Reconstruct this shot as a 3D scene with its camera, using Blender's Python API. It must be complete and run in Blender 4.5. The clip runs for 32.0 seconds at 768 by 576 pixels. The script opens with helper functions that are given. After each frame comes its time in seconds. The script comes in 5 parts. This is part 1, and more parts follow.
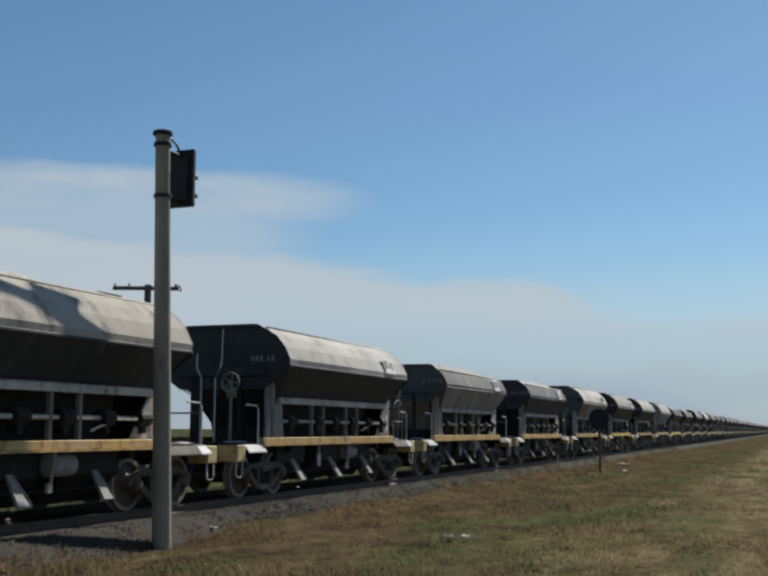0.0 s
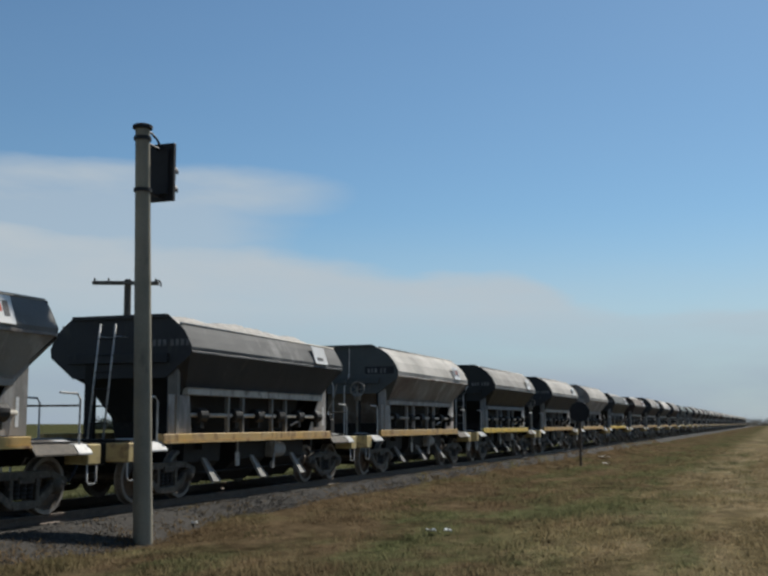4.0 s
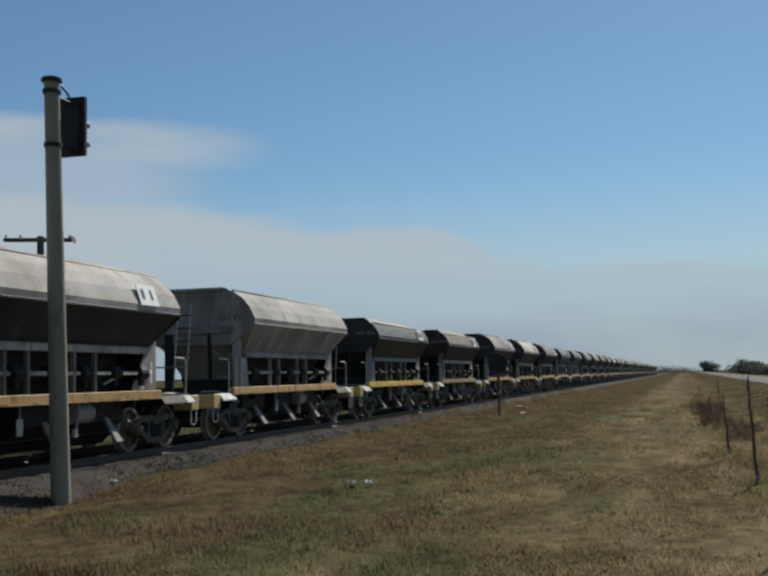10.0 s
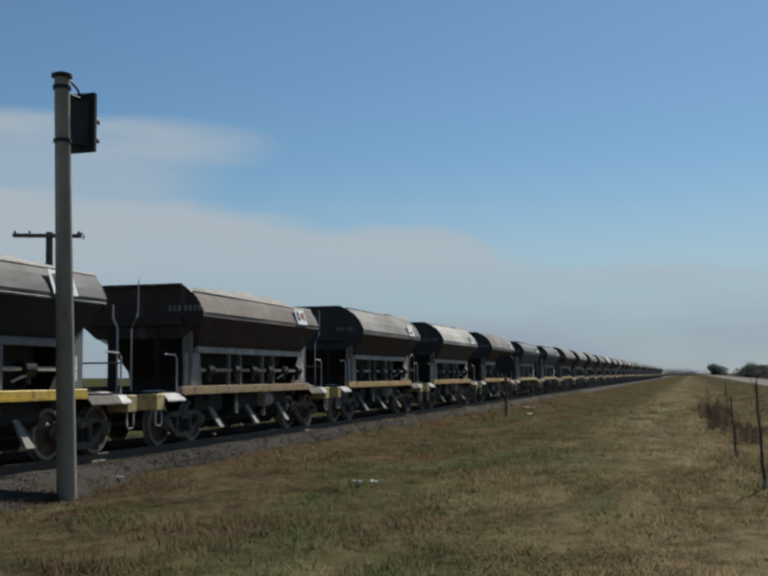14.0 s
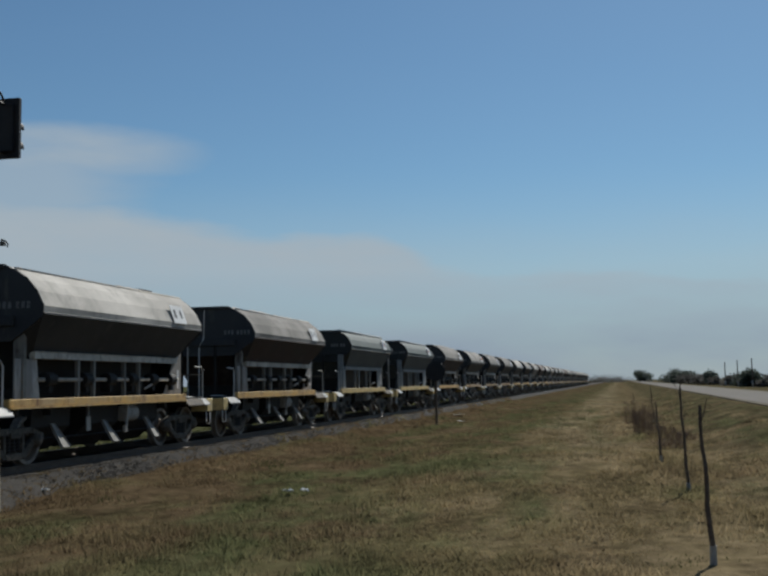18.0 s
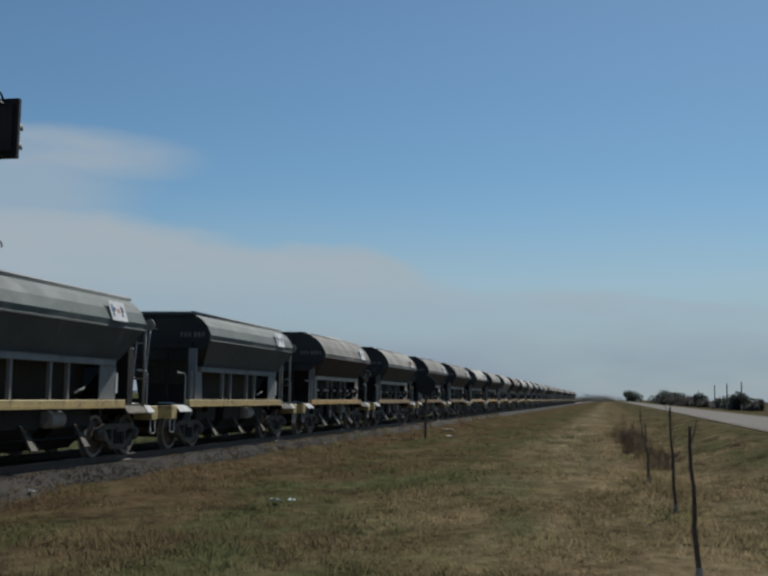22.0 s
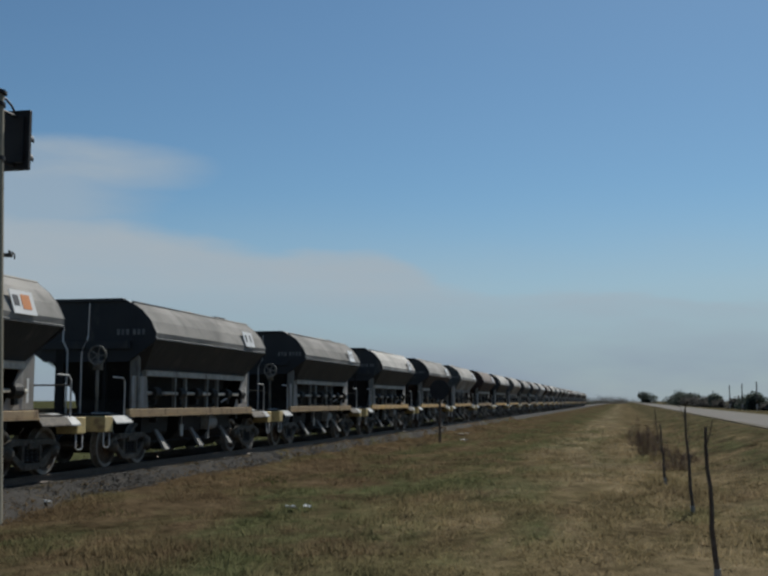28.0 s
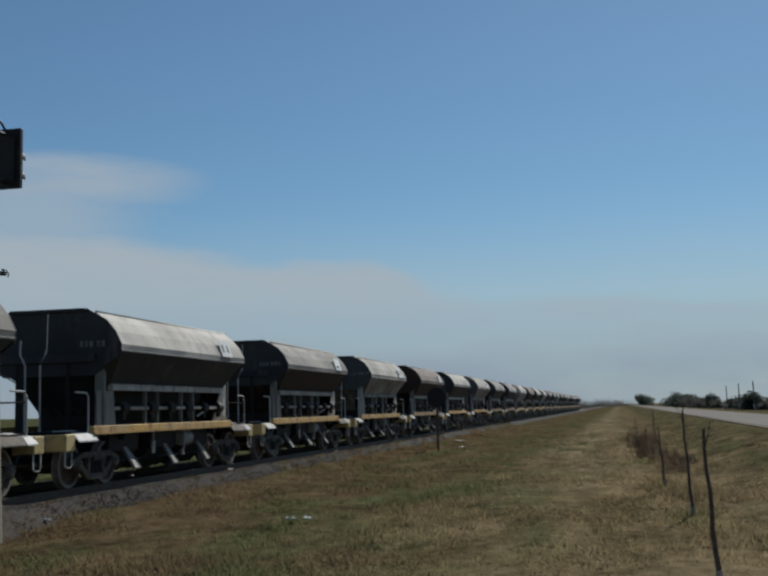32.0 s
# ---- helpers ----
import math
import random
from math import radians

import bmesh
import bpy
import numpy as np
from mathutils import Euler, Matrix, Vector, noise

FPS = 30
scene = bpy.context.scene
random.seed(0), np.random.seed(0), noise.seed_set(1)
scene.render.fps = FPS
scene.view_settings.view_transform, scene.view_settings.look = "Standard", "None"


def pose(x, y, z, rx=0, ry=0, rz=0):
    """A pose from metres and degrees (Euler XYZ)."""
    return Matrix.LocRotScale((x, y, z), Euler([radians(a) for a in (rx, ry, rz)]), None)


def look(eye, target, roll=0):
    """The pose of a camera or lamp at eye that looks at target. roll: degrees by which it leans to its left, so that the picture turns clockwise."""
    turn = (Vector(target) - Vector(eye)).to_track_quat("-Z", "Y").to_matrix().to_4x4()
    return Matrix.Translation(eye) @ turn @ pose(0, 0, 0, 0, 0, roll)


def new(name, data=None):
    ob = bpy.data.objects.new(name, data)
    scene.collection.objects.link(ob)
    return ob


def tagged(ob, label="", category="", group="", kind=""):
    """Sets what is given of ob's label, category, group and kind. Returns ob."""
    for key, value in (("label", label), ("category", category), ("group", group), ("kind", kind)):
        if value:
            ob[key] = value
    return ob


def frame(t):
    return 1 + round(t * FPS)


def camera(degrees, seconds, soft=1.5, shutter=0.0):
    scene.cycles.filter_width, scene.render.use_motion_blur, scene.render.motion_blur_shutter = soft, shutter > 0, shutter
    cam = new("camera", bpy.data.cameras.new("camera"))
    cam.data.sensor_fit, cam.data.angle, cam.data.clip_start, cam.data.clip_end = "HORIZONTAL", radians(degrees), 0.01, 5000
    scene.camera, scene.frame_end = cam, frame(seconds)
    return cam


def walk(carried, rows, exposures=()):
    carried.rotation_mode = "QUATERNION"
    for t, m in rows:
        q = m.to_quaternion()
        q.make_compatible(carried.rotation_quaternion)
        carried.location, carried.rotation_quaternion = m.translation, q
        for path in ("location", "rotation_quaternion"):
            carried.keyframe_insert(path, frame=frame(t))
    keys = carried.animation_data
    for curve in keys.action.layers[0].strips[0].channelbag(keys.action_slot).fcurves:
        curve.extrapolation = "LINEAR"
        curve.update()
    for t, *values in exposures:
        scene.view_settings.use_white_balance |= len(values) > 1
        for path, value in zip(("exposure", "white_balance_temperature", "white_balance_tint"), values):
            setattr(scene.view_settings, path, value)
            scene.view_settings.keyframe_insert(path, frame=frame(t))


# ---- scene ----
cam = camera(39.4, 32.0, 2.7)

# The camera stands beside the road, hand-held; the track runs along +y at x = -11.2, rail top at z = 0.
ROWS = [
    (0.0, pose(-0.004, -0.021, 1.342, 97.505, -0.212, 20.782)),
    (0.5, pose(-0.013, -0.004, 1.351, 96.896, 0.368, 20.524)),
    (1.0, pose(-0.015, -0.010, 1.344, 96.960, 0.390, 20.451)),
    (1.5, pose(-0.023, -0.016, 1.361, 96.306, 1.062, 20.715)),
    (2.0, pose(-0.019, -0.024, 1.354, 96.915, 0.562, 21.765)),
    (2.5, pose(-0.008, -0.031, 1.353, 97.032, 0.883, 21.342)),
    (3.0, pose(-0.017, -0.015, 1.350, 97.048, 0.369, 20.794)),
    (3.5, pose(-0.028, -0.004, 1.340, 97.416, -0.014, 19.829)),
    (5.5, pose(-0.018, -0.038, 1.372, 95.906, 0.303, 19.682)),
    (6.0, pose(-0.014, -0.039, 1.362, 95.839, 0.285, 19.188)),
    (6.5, pose(-0.001, -0.018, 1.362, 95.320, 0.169, 17.252)),
    (7.0, pose(0.022, -0.007, 1.361, 95.544, 0.536, 15.679)),
    (7.5, pose(0.007, -0.008, 1.364, 96.026, 0.568, 15.510)),
    (8.0, pose(0.025, -0.015, 1.360, 96.046, 0.623, 15.278)),
    (8.5, pose(0.008, -0.009, 1.355, 95.902, 0.598, 14.885)),
    (9.0, pose(0.000, 0.000, 1.350, 95.913, 0.800, 15.882)),
    (9.5, pose(0.016, -0.033, 1.352, 95.630, 1.112, 16.772)),
    (10.0, pose(0.007, -0.011, 1.354, 94.696, 1.089, 15.602)),
    (10.5, pose(-0.005, 0.022, 1.358, 93.533, 0.412, 17.493)),
    (11.0, pose(-0.003, 0.025, 1.354, 94.048, 0.856, 16.504)),
    (11.5, pose(0.000, 0.007, 1.351, 94.545, 1.103, 16.563)),
    (12.0, pose(0.001, 0.017, 1.356, 94.571, 1.067, 16.112)),
    (12.5, pose(0.007, 0.008, 1.344, 94.891, 0.212, 15.514)),
    (13.0, pose(0.005, 0.008, 1.350, 94.915, 0.417, 15.221)),
    (13.5, pose(0.002, 0.016, 1.352, 94.754, 0.308, 15.884)),
    (15.5, pose(0.017, -0.010, 1.352, 94.173, 0.699, 15.937)),
    (16.0, pose(0.015, 0.011, 1.341, 93.422, 0.596, 15.676)),
    (16.5, pose(-0.005, 0.011, 1.339, 93.690, 0.465, 14.357)),
    (17.0, pose(0.001, 0.008, 1.340, 93.210, 0.183, 13.454)),
    (17.5, pose(-0.006, 0.021, 1.343, 94.183, 0.291, 13.751)),
    (18.0, pose(0.014, -0.005, 1.343, 95.074, 0.870, 12.303)),
    (18.5, pose(0.013, -0.045, 1.346, 95.167, 1.321, 12.069)),
    (19.0, pose(0.013, -0.024, 1.339, 94.908, 0.609, 13.455)),
    (19.5, pose(0.004, -0.028, 1.344, 94.904, -0.204, 13.028)),
    (20.0, pose(0.008, -0.013, 1.340, 95.200, 0.387, 13.294)),
    (20.5, pose(0.013, -0.017, 1.344, 95.284, 1.101, 13.458)),
    (21.0, pose(0.004, -0.005, 1.345, 95.023, 0.634, 12.491)),
    (21.5, pose(0.007, -0.009, 1.336, 94.909, 0.161, 12.724)),
    (22.0, pose(0.000, -0.014, 1.337, 95.738, -0.912, 11.753)),
    (22.5, pose(-0.001, -0.020, 1.340, 95.266, -0.069, 13.016)),
    (23.0, pose(-0.000, -0.013, 1.336, 94.486, 0.086, 12.912)),
    (23.5, pose(0.002, -0.024, 1.333, 94.686, 0.197, 12.594)),
    (24.0, pose(0.006, -0.023, 1.337, 94.933, 0.254, 12.470)),
    (24.5, pose(0.004, -0.039, 1.340, 95.008, 0.216, 12.568)),
    (26.5, pose(-0.017, 0.002, 1.340, 96.145, 0.022, 13.455)),
    (27.0, pose(-0.012, 0.004, 1.344, 95.913, -0.489, 13.418)),
    (27.5, pose(-0.021, -0.024, 1.351, 96.480, -0.314, 12.308)),
    (28.0, pose(-0.003, -0.015, 1.337, 96.005, -0.051, 12.480)),
    (28.5, pose(-0.005, -0.019, 1.342, 95.393, -0.493, 12.831)),
    (29.0, pose(-0.003, -0.020, 1.348, 96.057, -0.720, 12.855)),
    (29.5, pose(0.003, -0.007, 1.342, 96.609, -1.121, 12.299)),
    (30.0, pose(0.003, -0.025, 1.347, 96.042, -0.411, 12.304)),
    (30.5, pose(0.006, -0.032, 1.342, 96.056, 1.848, 12.180)),
    (31.0, pose(0.003, -0.029, 1.363, 96.444, 1.667, 11.534)),
    (31.5, pose(0.001, -0.032, 1.350, 96.454, 2.088, 12.675)),
    (32.0, pose(-0.004, -0.026, 1.345, 96.469, 1.386, 12.345)),
]
EXPOSURES = [(0, 0.13, 6530, 8.2), (6, 0.06, 6530, 8), (10, -0.02, 6520, 8), (14, -0.10, 6470, 7.5), (20, -0.24, 6340, 7), (32, -0.23, 6340, 7)]

# ---- light ----
SUN_AZ, SUN_EL = 13.0, 43.0     # azimuth from +y towards +x, elevation

world = bpy.data.worlds.new("world")
scene.world = world
world.use_nodes = True


def build_world():
    nt = world.node_tree
    nt.nodes.clear()
    N, K = nt.nodes.new, nt.links.new

    def math_node(op, a, b=None, c=None):
        n = N("ShaderNodeMath")
        n.operation = op
        for i, v in enumerate((a, b, c)):
            if v is None:
                continue
            if isinstance(v, (int, float)):
                n.inputs[i].default_value = v
            else:
                K(v, n.inputs[i])
        return n.outputs[0]

    sky = N("ShaderNodeTexSky")
    sky.sky_type, sky.sun_disc = 'NISHITA', False
    sky.sun_elevation, sky.sun_rotation = radians(SUN_EL), radians(SUN_AZ)
    sky.air_density, sky.dust_density, sky.ozone_density = 1.0, 0.25, 2.2
    co = N("ShaderNodeTexCoord")
    sep = N("ShaderNodeSeparateXYZ")
    K(co.outputs["Generated"], sep.inputs[0])
    az = math_node('MULTIPLY', math_node('ARCTAN2', sep.outputs[0], sep.outputs[1]), 180 / math.pi)
    el = math_node('MULTIPLY', math_node('ARCSINE', sep.outputs[2]), 180 / math.pi)
    # soft irregularity, stretched along the horizon
    vec = N("ShaderNodeCombineXYZ")
    K(math_node('MULTIPLY', az, 0.10), vec.inputs[0])
    K(math_node('MULTIPLY', el, 0.35), vec.inputs[1])
    noi = N("ShaderNodeTexNoise")
    noi.inputs["Scale"].default_value, noi.inputs["Detail"].default_value = 1.0, 5.0
    noi.inputs["Roughness"].default_value = 0.5
    K(vec.outputs[0], noi.inputs["Vector"])
    wob = math_node('SUBTRACT', noi.outputs["Fac"], 0.5)
    # finer streaks inside the clouds
    vec2 = N("ShaderNodeCombineXYZ")
    K(math_node('ADD', math_node('MULTIPLY', az, 0.16), math_node('MULTIPLY', el, 0.10)), vec2.inputs[0])
    K(math_node('MULTIPLY', el, 0.62), vec2.inputs[1])
    fluff = N("ShaderNodeTexNoise")
    fluff.inputs["Scale"].default_value, fluff.inputs["Detail"].default_value = 1.0, 6.0
    fluff.inputs["Roughness"].default_value = 0.55
    K(vec2.outputs[0], fluff.inputs["Vector"])
    # upper edge of the cloud bank, falling from the left to the right
    edge = N("ShaderNodeFloatCurve")
    cur = edge.mapping.curves[0]
    pts = [(-60, 10.6), (-40, 10.3), (-28, 9.7), (-22.5, 9.0), (-18.5, 8.2), (-12.5, 7.8), (-9.0, 6.5), (0, 6.1), (10, 5.6), (60, 6.5)]
    cur.points[0].location = ((pts[0][0] + 60) / 120, pts[0][1] / 20)
    cur.points[1].location = (1.0, pts[-1][1] / 20)
    for a, e in pts[1:-1]:
        cur.points.new((a + 60) / 120, e / 20)
    edge.mapping.update()
    K(math_node('DIVIDE', math_node('ADD', az, 60.0), 120.0), edge.inputs["Value"])
    top = math_node('MULTIPLY', edge.outputs[0], 20.0)
    d = math_node('ADD', math_node('SUBTRACT', top, el), math_node('MULTIPLY', wob, 3.2))
    ramp = N("ShaderNodeMapRange")
    ramp.interpolation_type = 'SMOOTHSTEP'
    ramp.inputs["From Min"].default_value, ramp.inputs["From Max"].default_value = -0.6, 1.1
    K(d, ramp.inputs["Value"])
    bank = ramp.outputs[0]
    # the bank thins towards the horizon
    thin = N("ShaderNodeMapRange")
    thin.inputs["From Min"].default_value, thin.inputs["From Max"].default_value = 2.0, 7.0
    thin.inputs["To Min"].default_value, thin.inputs["To Max"].default_value = 0.50, 0.92
    K(el, thin.inputs["Value"])
    bank = math_node('MULTIPLY', math_node('MULTIPLY', bank, thin.outputs[0]), math_node('ADD', math_node('MULTIPLY', fluff.outputs["Fac"], 0.5), 0.75))
    # a wisp above the bank, with a rounded right end
    u = math_node('DIVIDE', math_node('ADD', az, 37.0), 15.0)
    dv = math_node('ADD', math_node('SUBTRACT', el, 12.3), math_node('MULTIPLY', wob, 2.2))
    v = math_node('MAXIMUM', math_node('DIVIDE', dv, 1.25), math_node('DIVIDE', dv, -1.9))
    u2 = math_node('MULTIPLY', u, u)
    r2 = math_node('ADD', math_node('MULTIPLY', u2, u2), math_node('MULTIPLY', v, v))
    wr = N("ShaderNodeMapRange")
    wr.interpolation_type = 'SMOOTHSTEP'
    wr.inputs["From Min"].default_value, wr.inputs["From Max"].default_value = 1.5, 0.0
    K(r2, wr.inputs["Value"])
    wisp = math_node('MULTIPLY', wr.outputs[0], math_node('ADD', math_node('MULTIPLY', fluff.outputs["Fac"], 0.9), 0.22))
    ha, he = N("ShaderNodeMapRange"), N("ShaderNodeMapRange")
    ha.interpolation_type = he.interpolation_type = 'SMOOTHSTEP'
    ha.inputs["From Min"].default_value, ha.inputs["From Max"].default_value = -22.5, -30.0
    he.inputs["From Min"].default_value, he.inputs["From Max"].default_value = 13.6, 11.2
    K(math_node('ADD', az, math_node('MULTIPLY', wob, 8.0)), ha.inputs["Value"])
    K(math_node('ADD', el, math_node('MULTIPLY', wob, 2.2)), he.inputs["Value"])
    wisp = math_node('MAXIMUM', wisp, math_node('MULTIPLY', math_node('MULTIPLY', ha.outputs[0], he.outputs[0]), 0.60))
    cloud = math_node('MAXIMUM', bank, wisp)
    # thin veil over the whole sky
    veil = N("ShaderNodeMapRange")
    veil.interpolation_type = 'SMOOTHSTEP'
    veil.inputs["From Min"].default_value, veil.inputs["From Max"].default_value = 11.5, 1.0
    veil.inputs["To Min"].default_value, veil.inputs["To Max"].default_value = 0.04, 1.10
    K(el, veil.inputs["Value"])
    cloud = math_node('MAXIMUM', cloud, math_node('MULTIPLY', math_node('ADD', math_node('MULTIPLY', noi.outputs["Fac"], 0.7), 0.42), veil.outputs[0]))
    tint = N("ShaderNodeMix")
    tint.data_type, tint.blend_type = 'RGBA', 'MULTIPLY'
    tint.inputs["Factor"].default_value = 1.0
    K(sky.outputs[0], tint.inputs["A"])
    tint.inputs["B"].default_value = SKY_TINT
    mix = N("ShaderNodeMix")
    mix.data_type = 'RGBA'
    K(cloud, mix.inputs["Factor"])
    K(tint.outputs["Result"], mix.inputs["A"])
    up = N("ShaderNodeMapRange")
    up.inputs["From Min"].default_value, up.inputs["From Max"].default_value = 2.0, 6.0
    K(el, up.inputs["Value"])
    white = N("ShaderNodeMix")
    white.data_type = 'RGBA'
    K(up.outputs[0], white.inputs["Factor"])
    white.inputs["A"].default_value, white.inputs["B"].default_value = HAZE, CLOUD
    K(white.outputs["Result"], mix.inputs["B"])
    bg = N("ShaderNodeBackground")
    bg.inputs["Strength"].default_value = SKY
    K(mix.outputs["Result"], bg.inputs["Color"])
    out = N("ShaderNodeOutputWorld")
    K(bg.outputs[0], out.inputs[0])


SKY, HAZE, CLOUD, SKY_TINT = 0.067, (4.70, 5.60, 7.0, 1), (6.6, 7.45, 8.25, 1), (0.785, 1.02, 1.13, 1)
build_world()
sun = new("sun", bpy.data.lights.new("sun", 'SUN'))
sun.data.energy, sun.data.angle, sun.data.color = 5.0, radians(1.5), (1.0, 0.95, 0.88)
a, e = radians(SUN_AZ), radians(SUN_EL)
sun.matrix_world = look((60 * math.sin(a) * math.cos(e), 60 * math.cos(a) * math.cos(e), 60 * math.sin(e)), (0, 0, 0))

walk(cam, ROWS, EXPOSURES)


# ---- materials ----
def surface(name, base, alt, dirt=None, scale=3.0, rough=0.7, metal=0.0, bump=0.15, dirt_at=0.55, streak=1.0, fine=40.0, vary=0.12, island=False):
    """Two-scale paint or mineral: base and alt by broad noise, dirt by a rougher one, fine grain in the relief."""
    m = bpy.data.materials.new(name)
    m.use_nodes = True
    nt = m.node_tree
    b = nt.nodes["Principled BSDF"]
    N, K = nt.nodes.new, nt.links.new
    co = N("ShaderNodeTexCoord")
    info = N("ShaderNodeObjectInfo")
    off = N("ShaderNodeVectorMath")
    off.operation = 'MULTIPLY_ADD'
    K(info.outputs["Random"], off.inputs[0])
    off.inputs[1].default_value = (31.0, 17.0, 23.0)
    K(co.outputs["Object"], off.inputs[2])
    n1 = N("ShaderNodeTexNoise")
    n1.inputs["Scale"].default_value, n1.inputs["Detail"].default_value = scale, 6.0
    K(off.outputs[0], n1.inputs["Vector"])
    mp = N("ShaderNodeMapping")
    mp.inputs["Scale"].default_value = (1.0, 1.0, streak)
    K(off.outputs[0], mp.inputs["Vector"])
    n2 = N("ShaderNodeTexNoise")
    n2.inputs["Scale"].default_value, n2.inputs["Detail"].default_value, n2.inputs["Roughness"].default_value = scale * 2.7, 8.0, 0.65
    K(mp.outputs[0], n2.inputs["Vector"])
    n3 = N("ShaderNodeTexNoise")
    n3.inputs["Scale"].default_value, n3.inputs["Detail"].default_value = fine, 4.0
    K(off.outputs[0], n3.inputs["Vector"])
    r1 = N("ShaderNodeMapRange")
    r1.inputs["From Min"].default_value, r1.inputs["From Max"].default_value = 0.35, 0.65
    K(n1.outputs["Fac"], r1.inputs["Value"])
    mix = N("ShaderNodeMix")
    mix.data_type = 'RGBA'
    mix.inputs["A"].default_value, mix.inputs["B"].default_value = (*base, 1), (*alt, 1)
    K(r1.outputs[0], mix.inputs["Factor"])
    col = mix.outputs["Result"]
    if dirt:
        r2 = N("ShaderNodeMapRange")
        r2.inputs["From Min"].default_value, r2.inputs["From Max"].default_value = dirt_at - 0.05, dirt_at + 0.13
        K(n2.outputs["Fac"], r2.inputs["Value"])
        mx = N("ShaderNodeMix")
        mx.data_type = 'RGBA'
        K(col, mx.inputs["A"])
        mx.inputs["B"].default_value = (*dirt, 1)
        K(r2.outputs[0], mx.inputs["Factor"])
        col = mx.outputs["Result"]
    # grain and a small difference from piece to piece
    hsv = N("ShaderNodeHueSaturation")
    val = N("ShaderNodeMath")
    val.operation = 'MULTIPLY_ADD'
    if island:
        geo = N("ShaderNodeNewGeometry")
        K(geo.outputs["Random Per Island"], val.inputs[0])
    else:
        K(info.outputs["Random"], val.inputs[0])
    val.inputs[1].default_value, val.inputs[2].default_value = 2 * vary, 1 - vary
    v2 = N("ShaderNodeMath")
    v2.operation = 'MULTIPLY_ADD'
    K(n3.outputs["Fac"], v2.inputs[0])
    v2.inputs[1].default_value = 0.4
    v2.inputs[2].default_value = 0.8
    v3 = N("ShaderNodeMath")
    v3.operation = 'MULTIPLY'
    K(val.outputs[0], v3.inputs[0])
    K(v2.outputs[0], v3.inputs[1])
    K(v3.outputs[0], hsv.inputs["Value"])
    K(col, hsv.inputs["Color"])
    K(hsv.outputs[0], b.inputs["Base Color"])
    rr = N("ShaderNodeMath")
    rr.operation = 'MULTIPLY_ADD'
    K(n2.outputs["Fac"], rr.inputs[0])
    rr.inputs[1].default_value, rr.inputs[2].default_value = 0.3, rough - 0.15
    K(rr.outputs[0], b.inputs["Roughness"])
    b.inputs["Metallic"].default_value = metal
    b.inputs["Specular IOR Level"].default_value = 0.12 if rough >= 0.8 else 0.3
    if bump:
        bp = N("ShaderNodeBump")
        bp.inputs["Strength"].default_value, bp.inputs["Distance"].default_value = bump, 0.02
        K(n3.outputs["Fac"], bp.inputs["Height"])
        K(bp.outputs[0], b.inputs["Normal"])
    return m


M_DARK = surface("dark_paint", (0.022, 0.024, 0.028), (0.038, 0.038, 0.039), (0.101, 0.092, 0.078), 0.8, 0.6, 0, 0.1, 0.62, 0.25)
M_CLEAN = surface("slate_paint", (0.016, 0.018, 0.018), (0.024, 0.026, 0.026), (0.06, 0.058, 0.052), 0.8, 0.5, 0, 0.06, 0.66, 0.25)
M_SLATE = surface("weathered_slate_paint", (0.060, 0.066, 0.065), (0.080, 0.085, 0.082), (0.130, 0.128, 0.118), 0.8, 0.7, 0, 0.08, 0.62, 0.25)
M_BROWN = surface("red_brown_paint", (0.040, 0.020, 0.016), (0.030, 0.022, 0.019), (0.09, 0.07, 0.058), 0.8, 0.7, 0, 0.1, 0.6, 0.25)
M_GREY = surface("weathered_grey_paint", (0.285, 0.268, 0.238), (0.165, 0.120, 0.102), (0.42, 0.395, 0.35), 0.8, 0.7, 0, 0.1, 0.56, 0.35)
M_TAN = surface("limed_tan_paint", (0.344, 0.317, 0.285), (0.236, 0.219, 0.199), (0.477, 0.449, 0.412), 0.9, 0.8, 0, 0.1, 0.55, 0.3)
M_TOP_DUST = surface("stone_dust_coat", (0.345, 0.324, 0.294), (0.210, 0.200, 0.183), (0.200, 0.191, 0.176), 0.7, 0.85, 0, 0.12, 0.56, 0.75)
# dark patches stand for stains and for the signal pole's cast shadow
M_TOP_STAIN_SHADE = surface("stained_shaded_lime_coat", (0.46, 0.42, 0.36), (0.36, 0.33, 0.285), (0.12, 0.115, 0.105), 0.55, 0.85, 0, 0.12, 0.58, 0.5)
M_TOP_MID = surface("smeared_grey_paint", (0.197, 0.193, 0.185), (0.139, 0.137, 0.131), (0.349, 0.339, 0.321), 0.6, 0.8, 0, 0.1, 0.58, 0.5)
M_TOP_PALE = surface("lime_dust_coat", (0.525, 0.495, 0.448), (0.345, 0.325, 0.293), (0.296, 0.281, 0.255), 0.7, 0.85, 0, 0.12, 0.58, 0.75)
# slate wagons' slopes: body slate with the sun and sky light painted in
M_SLATE_LIT = surface("lit_weathered_slate_paint", (0.122, 0.145, 0.138), (0.100, 0.120, 0.115), (0.200, 0.205, 0.190), 0.8, 0.75, 0, 0.06, 0.63, 0.75)
M_CLEAN_LIT = surface("lit_slate_paint", (0.098, 0.103, 0.096), (0.075, 0.081, 0.075), (0.182, 0.176, 0.156), 0.8, 0.7, 0, 0.06, 0.62, 0.75)
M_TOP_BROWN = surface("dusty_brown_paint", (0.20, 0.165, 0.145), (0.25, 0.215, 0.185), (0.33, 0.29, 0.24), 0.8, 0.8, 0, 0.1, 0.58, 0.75)
